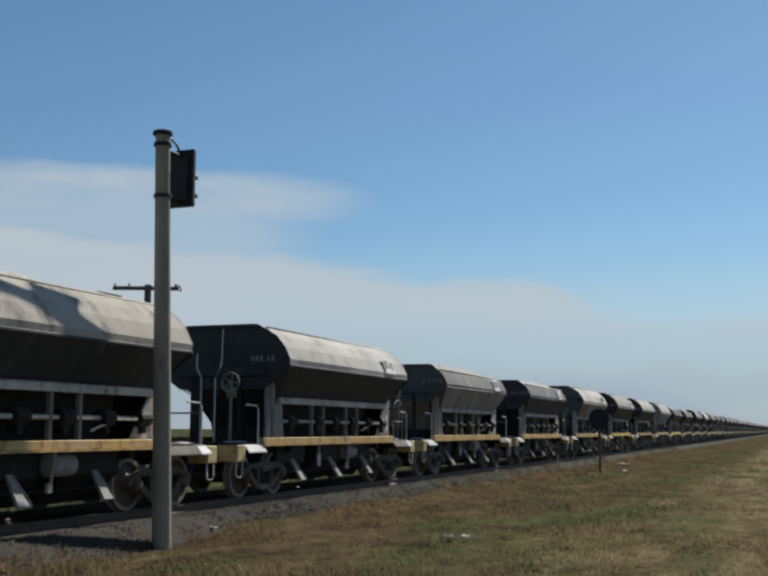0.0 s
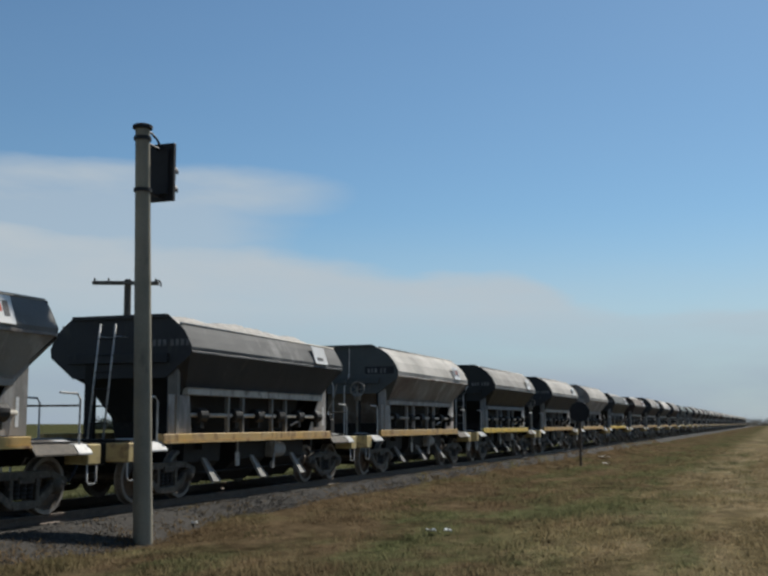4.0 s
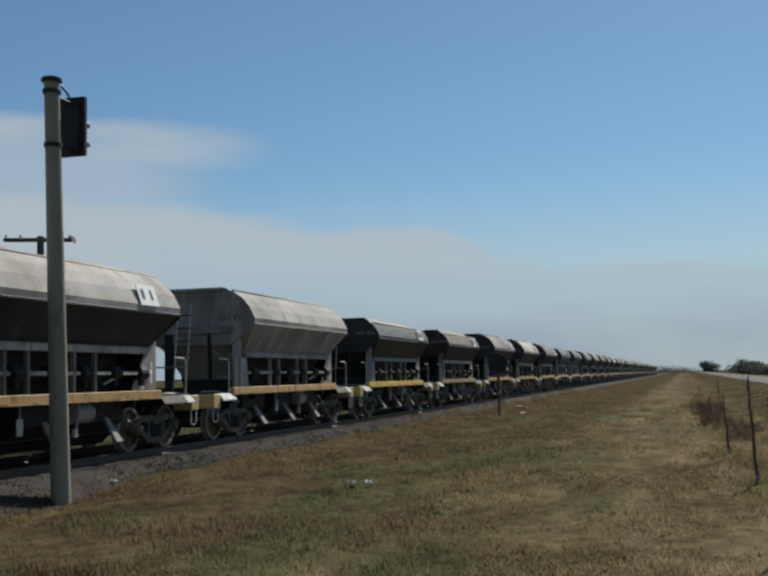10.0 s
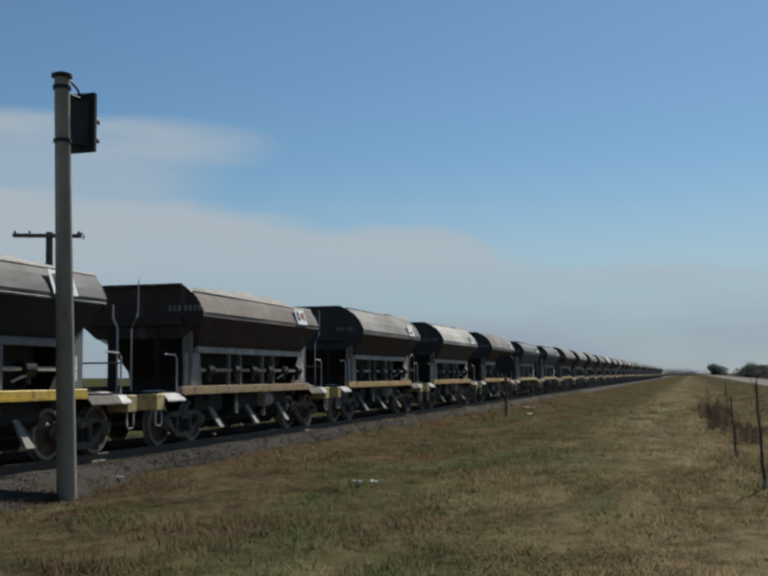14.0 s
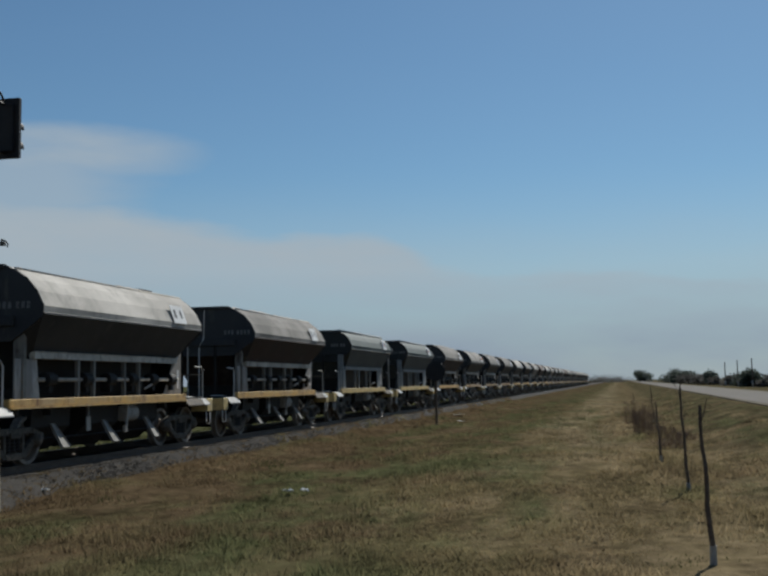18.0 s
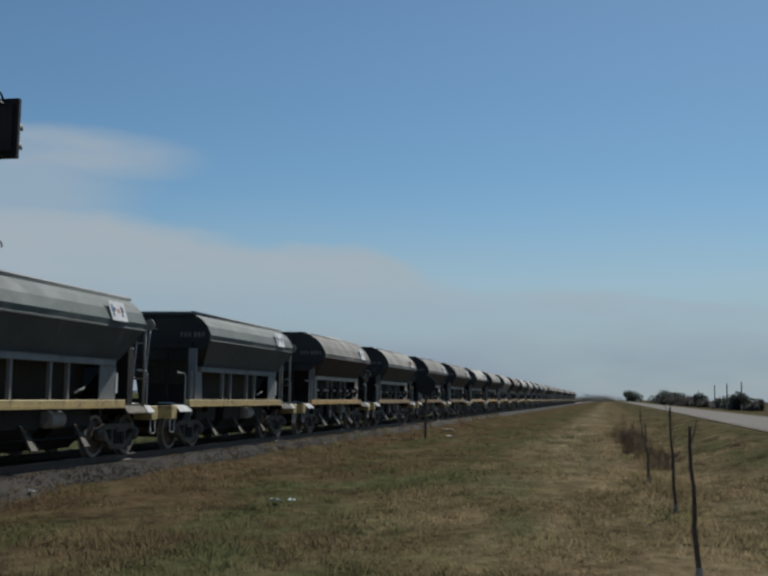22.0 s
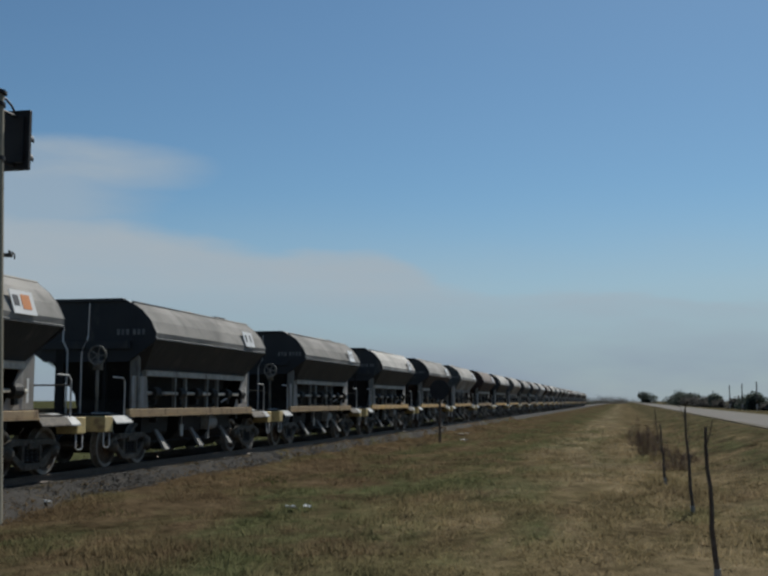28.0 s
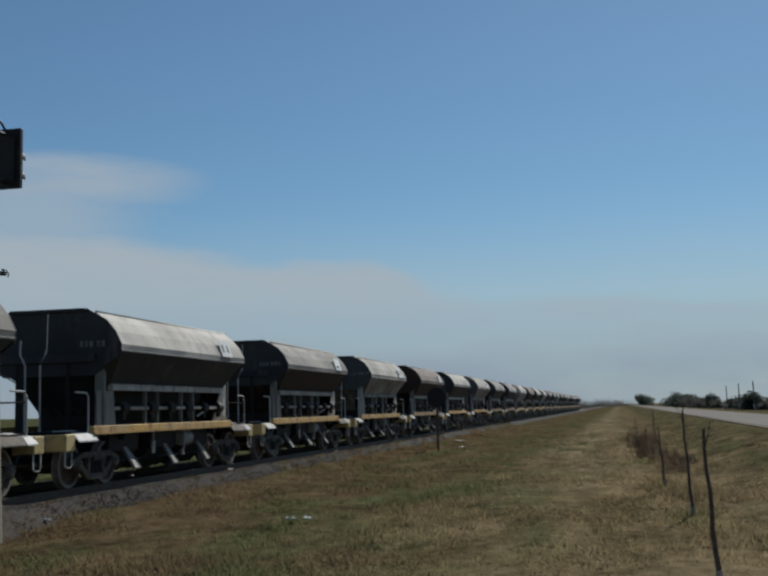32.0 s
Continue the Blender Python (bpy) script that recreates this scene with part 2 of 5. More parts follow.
M_YELLOW = surface("bright_yellow_paint", (0.72, 0.50, 0.08), (0.58, 0.42, 0.10), (0.20, 0.13, 0.06), 1.6, 0.55, 0, 0.08, 0.58, 0.4)
M_HEAD = surface("creamy_yellow_paint", (0.60, 0.46, 0.20), (0.48, 0.37, 0.18), (0.22, 0.15, 0.09), 2.4, 0.7, 0, 0.08, 0.57)
M_OCHRE = surface("dusty_ochre_paint", (0.58, 0.37, 0.12), (0.48, 0.34, 0.17), (0.17, 0.09, 0.05), 1.6, 0.7, 0, 0.08, 0.56, 0.4)
M_RUST = surface("rusty_ochre_paint", (0.42, 0.31, 0.18), (0.34, 0.25, 0.16), (0.12, 0.08, 0.055), 1.3, 0.8, 0, 0.1, 0.57, 0.6)
M_STEEL = surface("pale_worn_steel", (0.345, 0.330, 0.300), (0.270, 0.255, 0.232), (0.150, 0.128, 0.105), 3.0, 0.8, 0.0, 0.08, 0.60)
M_FLANGE = surface("pale_dusty_flange", (0.520, 0.488, 0.423), (0.377, 0.351, 0.305), (0.169, 0.143, 0.117), 2.0, 0.75, 0, 0.08, 0.56, 0.6)
M_POST = surface("pale_grey_frame_paint", (0.247, 0.231, 0.202), (0.163, 0.151, 0.130), (0.065, 0.052, 0.042), 2.0, 0.7, 0, 0.08, 0.58, 0.4)
M_POST_DARK = surface("slate_frame_paint", (0.225, 0.235, 0.235), (0.170, 0.175, 0.175), (0.270, 0.245, 0.211), 2.0, 0.6, 0, 0.08, 0.62, 0.4)
M_UNDER = surface("near_black_underframe", (0.010, 0.009, 0.008), (0.016, 0.014, 0.012), (0.035, 0.030, 0.025), 3.0, 0.7, 0, 0.15, 0.6)
M_BOGIE = surface("dusty_cast_steel", (0.105, 0.088, 0.067), (0.060, 0.050, 0.040), (0.215, 0.180, 0.138), 4.0, 0.75, 0.1, 0.2, 0.58)
M_WHEEL = surface("wheel_steel", (0.082, 0.063, 0.049), (0.123, 0.093, 0.068), (0.217, 0.151, 0.100), 5.0, 0.6, 0.3, 0.1, 0.56)
M_TREAD = surface("worn_wheel_rim", (0.27, 0.24, 0.21), (0.20, 0.18, 0.155), (0.10, 0.085, 0.07), 4.0, 0.55, 0.2, 0.05, 0.58)
M_PIPE = surface("white_handrail_paint", (0.528, 0.519, 0.493), (0.414, 0.400, 0.378), (0.220, 0.194, 0.167), 4.0, 0.5, 0, 0.05, 0.62)
M_PLATE = surface("white_sign_plate", (0.80, 0.80, 0.78), (0.70, 0.69, 0.66), (0.45, 0.43, 0.40), 2.0, 0.5, 0, 0.02, 0.68)
M_MARK = surface("black_marking", (0.03, 0.03, 0.035), (0.05, 0.05, 0.055), None, 4.0, 0.6, 0, 0.02)
M_MARK_RED = surface("red_marking", (0.50, 0.07, 0.04), (0.42, 0.08, 0.05), None, 4.0, 0.6, 0, 0.02)
M_MARK_ORANGE = surface("orange_marking", (0.65, 0.22, 0.05), (0.55, 0.2, 0.06), None, 4.0, 0.6, 0, 0.02)
M_MARK_BLUE = surface("blue_marking", (0.05, 0.10, 0.22), (0.06, 0.09, 0.18), None, 4.0, 0.6, 0, 0.02)
M_CHALK = surface("chalky_white_marking", (0.21, 0.21, 0.205), (0.13, 0.13, 0.13), (0.06, 0.06, 0.06), 6.0, 0.8, 0, 0.02, 0.55)
M_STONE = surface("pale_crushed_stone", (0.52, 0.49, 0.44), (0.42, 0.39, 0.35), (0.28, 0.26, 0.23), 6.0, 0.9, 0, 0.8, 0.55, 1.0, 25.0)
M_RAIL = surface("rail_steel", (0.10, 0.075, 0.058), (0.07, 0.055, 0.045), (0.16, 0.12, 0.09), 6.0, 0.6, 0.4, 0.1, 0.58)
M_SLEEPER = surface("tarred_timber", (0.07, 0.058, 0.048), (0.05, 0.043, 0.038), (0.12, 0.105, 0.09), 5.0, 0.85, 0, 0.3, 0.56)
M_BALLAST = surface("grey_ballast", (0.050, 0.045, 0.039), (0.030, 0.027, 0.024), (0.084, 0.077, 0.066), 13.0, 0.9, 0, 0.3, 0.55, 1.0, 30.0)
M_CHIP = surface("ballast_stone", (0.092, 0.084, 0.073), (0.068, 0.062, 0.054), (0.130, 0.120, 0.105), 2.5, 0.9, 0, 0.3, 0.56, 1.0, 30.0, 0.45, True)
M_CONCRETE = surface("weathered_concrete", (0.255, 0.232, 0.179), (0.200, 0.185, 0.145), (0.124, 0.116, 0.094), 1.6, 0.85, 0, 0.2, 0.60, 0.3)
M_BLACK = surface("matt_black_metal", (0.015, 0.015, 0.017), (0.022, 0.022, 0.024), None, 3.0, 0.6, 0, 0.05)
M_WOOD = surface("grey_weathered_timber", (0.12, 0.105, 0.09), (0.085, 0.076, 0.066), (0.18, 0.16, 0.14), 4.0, 0.85, 0, 0.3, 0.58, 0.15)
M_BARK = surface("dark_sapling_bark", (0.100, 0.074, 0.058), (0.130, 0.100, 0.078), (0.165, 0.135, 0.105), 8.0, 0.9, 0, 0.4, 0.56, 0.4)
M_LIME = surface("whitewash", (0.368, 0.360, 0.336), (0.288, 0.280, 0.264), (0.240, 0.224, 0.200), 8.0, 0.85, 0, 0.1, 0.62)
M_ASPHALT = surface("sun_bleached_asphalt", (0.128, 0.113, 0.094), (0.106, 0.094, 0.080), (0.160, 0.142, 0.118), 0.25, 0.85, 0, 0.3, 0.56, 1.0, 20.0)
M_SHOULDER = surface("pale_gravel_shoulder", (0.115, 0.093, 0.060), (0.089, 0.072, 0.044), (0.064, 0.058, 0.027), 0.4, 0.9, 0, 0.5, 0.58, 1.0, 18.0)
# far foliage: base colours lightened to carry the distance haze
M_LEAF = surface("hazed_evergreen_leaf", (0.062, 0.080, 0.066), (0.078, 0.094, 0.074), (0.092, 0.092, 0.069), 0.6, 0.7, 0, 0.0, 0.6, 1.0, 8.0, 0.4, True)
M_SCRUB = surface("hazed_dry_scrub_leaf", (0.105, 0.102, 0.092), (0.13, 0.122, 0.11), (0.13, 0.115, 0.095), 0.5, 0.8, 0, 0.0, 0.56, 1.0, 8.0, 0.4, True)
M_TWIG = surface("bare_brown_twig", (0.23, 0.155, 0.105), (0.175, 0.12, 0.085), None, 6.0, 0.9, 0, 0.0, island=True, vary=0.35)
M_WEED = surface("dull_green_weed", (0.050, 0.056, 0.022), (0.065, 0.066, 0.028), (0.10, 0.088, 0.046), 0.8, 0.9, 0, 0.0, 0.56, 1.0, 8.0, 0.35, True)


def thin_leaf(m, share):
    """Lets a share of the light through a thin leaf."""
    nt = m.node_tree
    b = nt.nodes["Principled BSDF"]
    t, both = nt.nodes.new("ShaderNodeBsdfTranslucent"), nt.nodes.new("ShaderNodeMixShader")
    nt.links.new(b.inputs["Base Color"].links[0].from_socket, t.inputs["Color"])
    both.inputs["Fac"].default_value = share
    nt.links.new(b.outputs[0], both.inputs[1])
    nt.links.new(t.outputs[0], both.inputs[2])
    nt.links.new(both.outputs[0], nt.nodes["Material Output"].inputs["Surface"])


thin_leaf(M_WEED, 0.55)
thin_leaf(M_LEAF, 0.45)
thin_leaf(M_SCRUB, 0.45)
M_PAPER = surface("white_litter", (0.75, 0.75, 0.73), (0.65, 0.64, 0.61), None, 6.0, 0.7, 0, 0.05)
M_FEATHER = surface("dark_bird_plumage", (0.03, 0.028, 0.026), (0.05, 0.045, 0.04), None, 12.0, 0.8, 0, 0.05)


def ground_material(blade=False):
    """Dry grassland: straw, green and bare brown soil in drifts of three sizes."""
    m = bpy.data.materials.new("dry_grass_blade" if blade else "dry_grass_ground")
    m.use_nodes = True
    nt = m.node_tree
    b = nt.nodes["Principled BSDF"]
    N, K = nt.nodes.new, nt.links.new
    co = N("ShaderNodeTexCoord")

    def noise_at(scale, detail, rough, stretch=(1, 1, 1), shift=0.0):
        mp = N("ShaderNodeMapping")
        mp.inputs["Scale"].default_value, mp.inputs["Location"].default_value = stretch, (shift, shift * 0.7, 0)
        K(co.outputs["Object"], mp.inputs["Vector"])
        n = N("ShaderNodeTexNoise")
        n.inputs["Scale"].default_value, n.inputs["Detail"].default_value, n.inputs["Roughness"].default_value = scale, detail, rough
        K(mp.outputs[0], n.inputs["Vector"])
        return n.outputs["Fac"]

    def ramp(f, lo, hi):
        r = N("ShaderNodeMapRange")
        r.inputs["From Min"].default_value, r.inputs["From Max"].default_value = lo, hi
        K(f, r.inputs["Value"])
        return r.outputs[0]

    def mixed(f, a, b2):
        x = N("ShaderNodeMix")
        x.data_type = 'RGBA'
        K(f, x.inputs["Factor"])
        for s, v in (("A", a), ("B", b2)):
            if isinstance(v, tuple):
                x.inputs[s].default_value = (*v, 1)
            else:
                K(v, x.inputs[s])
        return x.outputs["Result"]

    straw = mixed(ramp(noise_at(1.7, 6, 0.6), 0.35, 0.65), STRAW, STRAW2)
    green = mixed(ramp(noise_at(2.3, 6, 0.6, shift=5), 0.35, 0.65), GREEN, GREEN2)
    soil = mixed(ramp(noise_at(1.2, 6, 0.6, shift=9), 0.35, 0.65), SOIL, SOIL2)
    sep = N("ShaderNodeSeparateXYZ")
    K(co.outputs["Object"], sep.inputs[0])

    def lean(x0, x1, lo, hi, f):
        """A noise with a bias that grows from x0 to x1."""
        r = N("ShaderNodeMapRange")
        r.inputs["From Min"].default_value, r.inputs["From Max"].default_value = x0, x1
        r.inputs["To Min"].default_value, r.inputs["To Max"].default_value = lo, hi
        K(sep.outputs[0], r.inputs["Value"])
        s = N("ShaderNodeMath")
        K(f, s.inputs[0])
        K(r.outputs[0], s.inputs[1])
        return s.outputs[0]

    # greener hollow in the middle, paler straw towards the road
    col = mixed(ramp(lean(-4.0, 1.5, 0.07, -0.13, noise_at(0.30, 6, 0.6, (1.5, 0.45, 1), 3)), 0.42, 0.60), straw, green)
    pale = mixed(ramp(noise_at(2.9, 6, 0.65, shift=21), 0.35, 0.7), PALE, STRAW)
    col = mixed(ramp(lean(-5.0, 2.0, -0.14, 0.08, noise_at(0.55, 7, 0.65, (1.6, 0.35, 1), 17)), 0.46, 0.62), col, pale)
    # duller bank towards the road
    col = mixed(ramp(lean(0.8, 3.2, -0.22, 0.10, noise_at(0.6, 6, 0.6, (1.2, 0.4, 1), 51)), 0.42, 0.60), col, mixed(ramp(noise_at(1.0, 4, 0.6, shift=55), 0.4, 0.6), BANK, GREEN2))
    # redder, barer soil along the foot of the bank and in scattered patches
    col = mixed(ramp(lean(-1.5, -8.0, -0.07, 0.12, noise_at(0.42, 7, 0.65, (1.4, 0.6, 1), 14)), 0.47, 0.64), col, soil)
    # a worn pale strip that runs on to the horizon
    off = N("ShaderNodeMath")
    off.operation = 'ABSOLUTE'
    place = N("ShaderNodeMapRange")
    place.clamp = False
    place.inputs["From Min"].default_value, place.inputs["From Max"].default_value = -3.2, 0.2
    place.inputs["To Min"].default_value, place.inputs["To Max"].default_value = -1.5, 0.5
    K(sep.outputs[0], place.inputs["Value"])
    wander = N("ShaderNodeMath")
    K(place.outputs[0], wander.inputs[0])
    K(ramp(noise_at(0.2, 3, 0.5, shift=8), 0.3, 0.7), wander.inputs[1])
    K(wander.outputs[0], off.inputs[0])
    strip, far, both = N("ShaderNodeMapRange"), N("ShaderNodeMapRange"), N("ShaderNodeMath")
    strip.inputs["From Min"].default_value, strip.inputs["From Max"].default_value = 1.1, 0.1
    K(off.outputs[0], strip.inputs["Value"])
    far.inputs["From Min"].default_value, far.inputs["From Max"].default_value = 13.0, 45.0
    K(sep.outputs[1], far.inputs["Value"])
    both.operation = 'MULTIPLY'
    K(strip.outputs[0], both.inputs[0])
    K(far.outputs[0], both.inputs[1])
    worn = N("ShaderNodeMath")
    worn.operation = 'MULTIPLY'
    K(both.outputs[0], worn.inputs[0])
    K(ramp(noise_at(0.8, 6, 0.65, (1, 0.6, 1), 12), 0.38, 0.68), worn.inputs[1])
    col = mixed(worn.outputs[0], col, WORN)
    # rank green growth beyond the track
    col = mixed(ramp(lean(-12.5, -15.0, -0.4, 0.4, noise_at(0.8, 5, 0.6, shift=31)), 0.4, 0.6), col, green)
    hsv = N("ShaderNodeHueSaturation")
    v = N("ShaderNodeMath")
    v.operation = 'MULTIPLY_ADD'
    w = N("ShaderNodeMath")
    K(noise_at(3.6, 9, 0.72, (1.1, 0.8, 1)), w.inputs[0])
    K(noise_at(0.9, 6, 0.62, (1.0, 0.6, 1), 40), w.inputs[1])
    K(w.outputs[0], v.inputs[0])
    v.inputs[1].default_value, v.inputs[2].default_value = (2.6, -0.75) if blade else (2.4, -1.42)
    K(v.outputs[0], hsv.inputs["Value"])
    K(col, hsv.inputs["Color"])
    K(hsv.outputs[0], b.inputs["Base Color"])
    b.inputs["Roughness"].default_value = 0.95
    b.inputs["Specular IOR Level"].default_value = 0.0
    if blade:
        # thin blades let half of the light through
        thin, both = N("ShaderNodeBsdfTranslucent"), N("ShaderNodeMixShader")
        K(hsv.outputs[0], thin.inputs["Color"])
        both.inputs["Fac"].default_value = 0.6
        K(b.outputs[0], both.inputs[1])
        K(thin.outputs[0], both.inputs[2])
        K(both.outputs[0], nt.nodes["Material Output"].inputs["Surface"])
        return m
    bp = N("ShaderNodeBump")
    bp.inputs["Strength"].default_value, bp.inputs["Distance"].default_value = 0.6, 0.06
    K(noise_at(9, 6, 0.65), bp.inputs["Height"])
    K(bp.outputs[0], b.inputs["Normal"])
    return m


PALE = (0.152, 0.118, 0.070)
STRAW, STRAW2 = (0.112, 0.088, 0.048), (0.083, 0.066, 0.035)
GREEN, GREEN2 = (0.054, 0.059, 0.027), (0.073, 0.071, 0.036)
SOIL, SOIL2 = (0.068, 0.050, 0.029), (0.095, 0.069, 0.041)
BANK = (0.082, 0.064, 0.039)
WORN = (0.225, 0.180, 0.115)
M_GROUND = ground_material()
M_BLADE = ground_material(True)


# ---- mesh helpers ----
class Geo:
    """Collects vertices and faces of one mesh."""

    def __init__(self):
        self.v, self.f = [], []

    def add(self, verts, faces):
        o = len(self.v)
        self.v += [tuple(p) for p in verts]
        self.f += [tuple(o + i for i in f) for f in faces]
        return self

    def box(self, x0, x1, y0, y1, z0, z1, m=None):
        vs = [Vector((x, y, z)) for z in (z0, z1) for y in (y0, y1) for x in (x0, x1)]
        if m is not None:
            vs = [m @ p for p in vs]
        return self.add(vs, [(0, 2, 3, 1), (4, 5, 7, 6), (0, 1, 5, 4), (2, 6, 7, 3), (0, 4, 6, 2), (1, 3, 7, 5)])

    def prism(self, poly, axis, a, b):
        """A closed outline in the two other axes, drawn out from a to b along axis."""
        put = {"x": lambda p, t: (t, p[0], p[1]), "y": lambda p, t: (p[0], t, p[1]), "z": lambda p, t: (p[0], p[1], t)}[axis]
        n = len(poly)
        vs = [put(p, a) for p in poly] + [put(p, b) for p in poly]
        fs = [tuple(range(n)), tuple(range(2 * n - 1, n - 1, -1))]
        fs += [(i, n + i, n + (i + 1) % n, (i + 1) % n) for i in range(n)]
        return self.add(vs, fs)

    def tube(self, pts, r, n=8, r2=None):
        pts = [Vector(p) for p in pts]
        rings = []
        for i, p in enumerate(pts):
            t = (pts[min(i + 1, len(pts) - 1)] - pts[max(i - 1, 0)]).normalized()
            s = t.cross(Vector((0, 0, 1)) if abs(t.z) < 0.9 else Vector((1, 0, 0))).normalized()
            u = s.cross(t)
            rr = r if r2 is None else r + (r2 - r) * i / (len(pts) - 1)
            rings.append([p + rr * (math.cos(2 * math.pi * k / n) * s + math.sin(2 * math.pi * k / n) * u) for k in range(n)])
        vs = [q for ring in rings for q in ring]
        fs = [(i * n + k, (i + 1) * n + k, (i + 1) * n + (k + 1) % n, i * n + (k + 1) % n) for i in range(len(pts) - 1) for k in range(n)]
        fs += [tuple(range(n)), tuple(range(len(vs) - 1, len(vs) - n - 1, -1))]
        return self.add(vs, fs)

    def lathe(self, prof, axis="x", n=20, centre=(0, 0, 0), ring=False):
        """A profile of (along, radius) turned about an axis."""
        c = Vector(centre)
        put = {"x": lambda h, p, q: Vector((h, p, q)), "y": lambda h, p, q: Vector((p, h, q)), "z": lambda h, p, q: Vector((p, q, h))}[axis]
        vs = [c + put(h, r * math.cos(2 * math.pi * k / n), r * math.sin(2 * math.pi * k / n)) for h, r in prof for k in range(n)]
        m = len(prof)
        fs = [(i * n + k, (i + 1) * n + k, (i + 1) * n + (k + 1) % n, i * n + (k + 1) % n) for i in range(m - 1) for k in range(n)]
        if ring:
            fs += [((m - 1) * n + k, k, (k + 1) % n, (m - 1) * n + (k + 1) % n) for k in range(n)]
        else:
            fs += [tuple(range(n)), tuple(range(m * n - 1, m * n - n - 1, -1))]
        return self.add(vs, fs)

    def mesh(self, name, mat, bevel=0.0, smooth=False):
        me = bpy.data.meshes.new(name)
        me.from_pydata(self.v, [], self.f)
        bm = bmesh.new()
        bm.from_mesh(me)
        bmesh.ops.recalc_face_normals(bm, faces=bm.faces)
        if bevel:
            es = [e for e in bm.edges if len(e.link_faces) == 2 and e.calc_face_angle(0) > 0.6]
            bmesh.ops.bevel(bm, geom=es, offset=bevel, segments=1, affect='EDGES', clamp_overlap=True)
        if smooth:
            for f in bm.faces:
                f.smooth = len(f.verts) == 4
            for e in bm.edges:
                if len(e.link_faces) == 2 and e.calc_face_angle(0) > 0.7:
                    e.smooth = False
        bm.to_mesh(me)
        bm.free()
        me.materials.append(mat)
        return me


def part(name, me, parent, label="", at=None):
    ob = new(name, me)
    if parent is not None:
        ob.parent = parent
    if at is not None:
        ob.matrix_basis = at
    if label:
        ob["label"] = label
    return ob


def thing(name, label, category, group="", kind="", at=None, me=None):
    ob = new(name, me)
    if at is not None:
        ob.matrix_basis = at
    return tagged(ob, label, category, group, kind)


# ---- ground ----
TRACK_X = -11.2


def smooth_step(a, b, x):
    t = min(1.0, max(0.0, (x - a) / (b - a)))
    return t * t * (3 - 2 * t)


def road_x(y):
    """Near edge of the road, which draws slowly away from the track."""
    return 5.8 + 0.003 * max(y, -40.0)


ROAD_Z = 0.25


def ground_z(x, y):
    z = -0.5 + 0.06 * noise.noise((x * 0.25, y * 0.18, 1.7)) + 0.035 * noise.noise((x * 0.9, y * 0.8, 4.1)) + 0.03 * noise.noise((x * 1.7, y * 1.5, 8.3))
    near = 1 - smooth_step(60, 160, abs(y))
    z = -0.5 + (z + 0.5) * (0.3 + 0.7 * near)
    r = road_x(y)
    z += (ROAD_Z - 0.03 + 0.5) * smooth_step(r - 4.2, r - 0.6, x)
    if x > r - 0.7:
        z = min(z, ROAD_Z - 0.03) if x < r + 5.2 else ROAD_Z - 0.03 - 0.3 * smooth_step(r + 5.4, r + 9, x)
    if -13.0 < x < -8.0:
        z += 0.12 * (1 - smooth_step(-9.5, -8.0, x)) * smooth_step(15.2, 19, y)
    if x < -14.0:
        z -= 0.15 * smooth_step(-14.0, -17.0, x)
    return z


def spaced(stops):
    out = []
    for a, b, step in stops:
        n = max(1, round((b - a) / step))
        out += [a + (b - a) * i / n for i in range(n)]
    return out + [stops[-1][1]]


def build_ground():
    xs = spaced([(-4200, -600, 600), (-600, -100, 100), (-100, -20, 10), (-20, -10, 0.5), (-10, 5, 0.25), (5, 12, 0.5), (12, 40, 2), (40, 140, 10), (140, 600, 80), (600, 4200, 600)])
    ys = spaced([(-1500, -200, 300), (-200, -20, 30), (-20, 0, 2), (0, 8, 0.6), (8, 45, 0.3), (45, 70, 0.6), (70, 200, 3), (200, 800, 25), (800, 4400, 400)])
    g = Geo()
    g.v = [(x, y, ground_z(x, y)) for y in ys for x in xs]
    n = len(xs)
    g.f = [(j * n + i, j * n + i + 1, (j + 1) * n + i + 1, (j + 1) * n + i) for j in range(len(ys) - 1) for i in range(n - 1)]
    me = g.mesh("ground", M_GROUND)
    for p in me.polygons:
        p.use_smooth = True
    thing("ground", "dry brown and green grassland with bare soil", "ground", kind="structure", me=me)


build_ground()


def build_road():
    g, s = Geo(), Geo()
    ys = spaced([(-60, 200, 8), (200, 1000, 40), (1000, 2600, 200)])
    def strip(geo, a, b, z, low):
        vs = []
        for y in ys:
            r = road_x(y)
            vs += [(r + a, y, z), (r + b, y, z), (r + a, y, z - low), (r + b, y, z - low)]
        fs = []
        for i in range(len(ys) - 1):
            o, p = 4 * i, 4 * i + 4
            fs += [(o, o + 1, p + 1, p), (o, p, p + 2, o + 2), (o + 1, o + 3, p + 3, p + 1)]
        geo.add(vs, fs)
    strip(g, 0.0, 4.7, ROAD_Z + 0.02, 0.2)
    strip(s, -0.3, -0.004, ROAD_Z + 0.01, 0.2)
    strip(s, 4.704, 5.4, ROAD_Z, 0.2)
    thing("road", "pale sun-bleached asphalt road on a low bank", "road", kind="structure", me=g.mesh("road", M_ASPHALT))
    thing("road_shoulder", "pale gravel shoulders along the road", "road shoulder", kind="structure", me=s.mesh("road_shoulder", M_SHOULDER))


build_road()


# ---- track ----
def ballast_toe(y):
    """Foot of the ballast towards the road, narrower beyond the signal pole."""
    return 2.25 - 0.45 * smooth_step(13.0, 19.0, y)


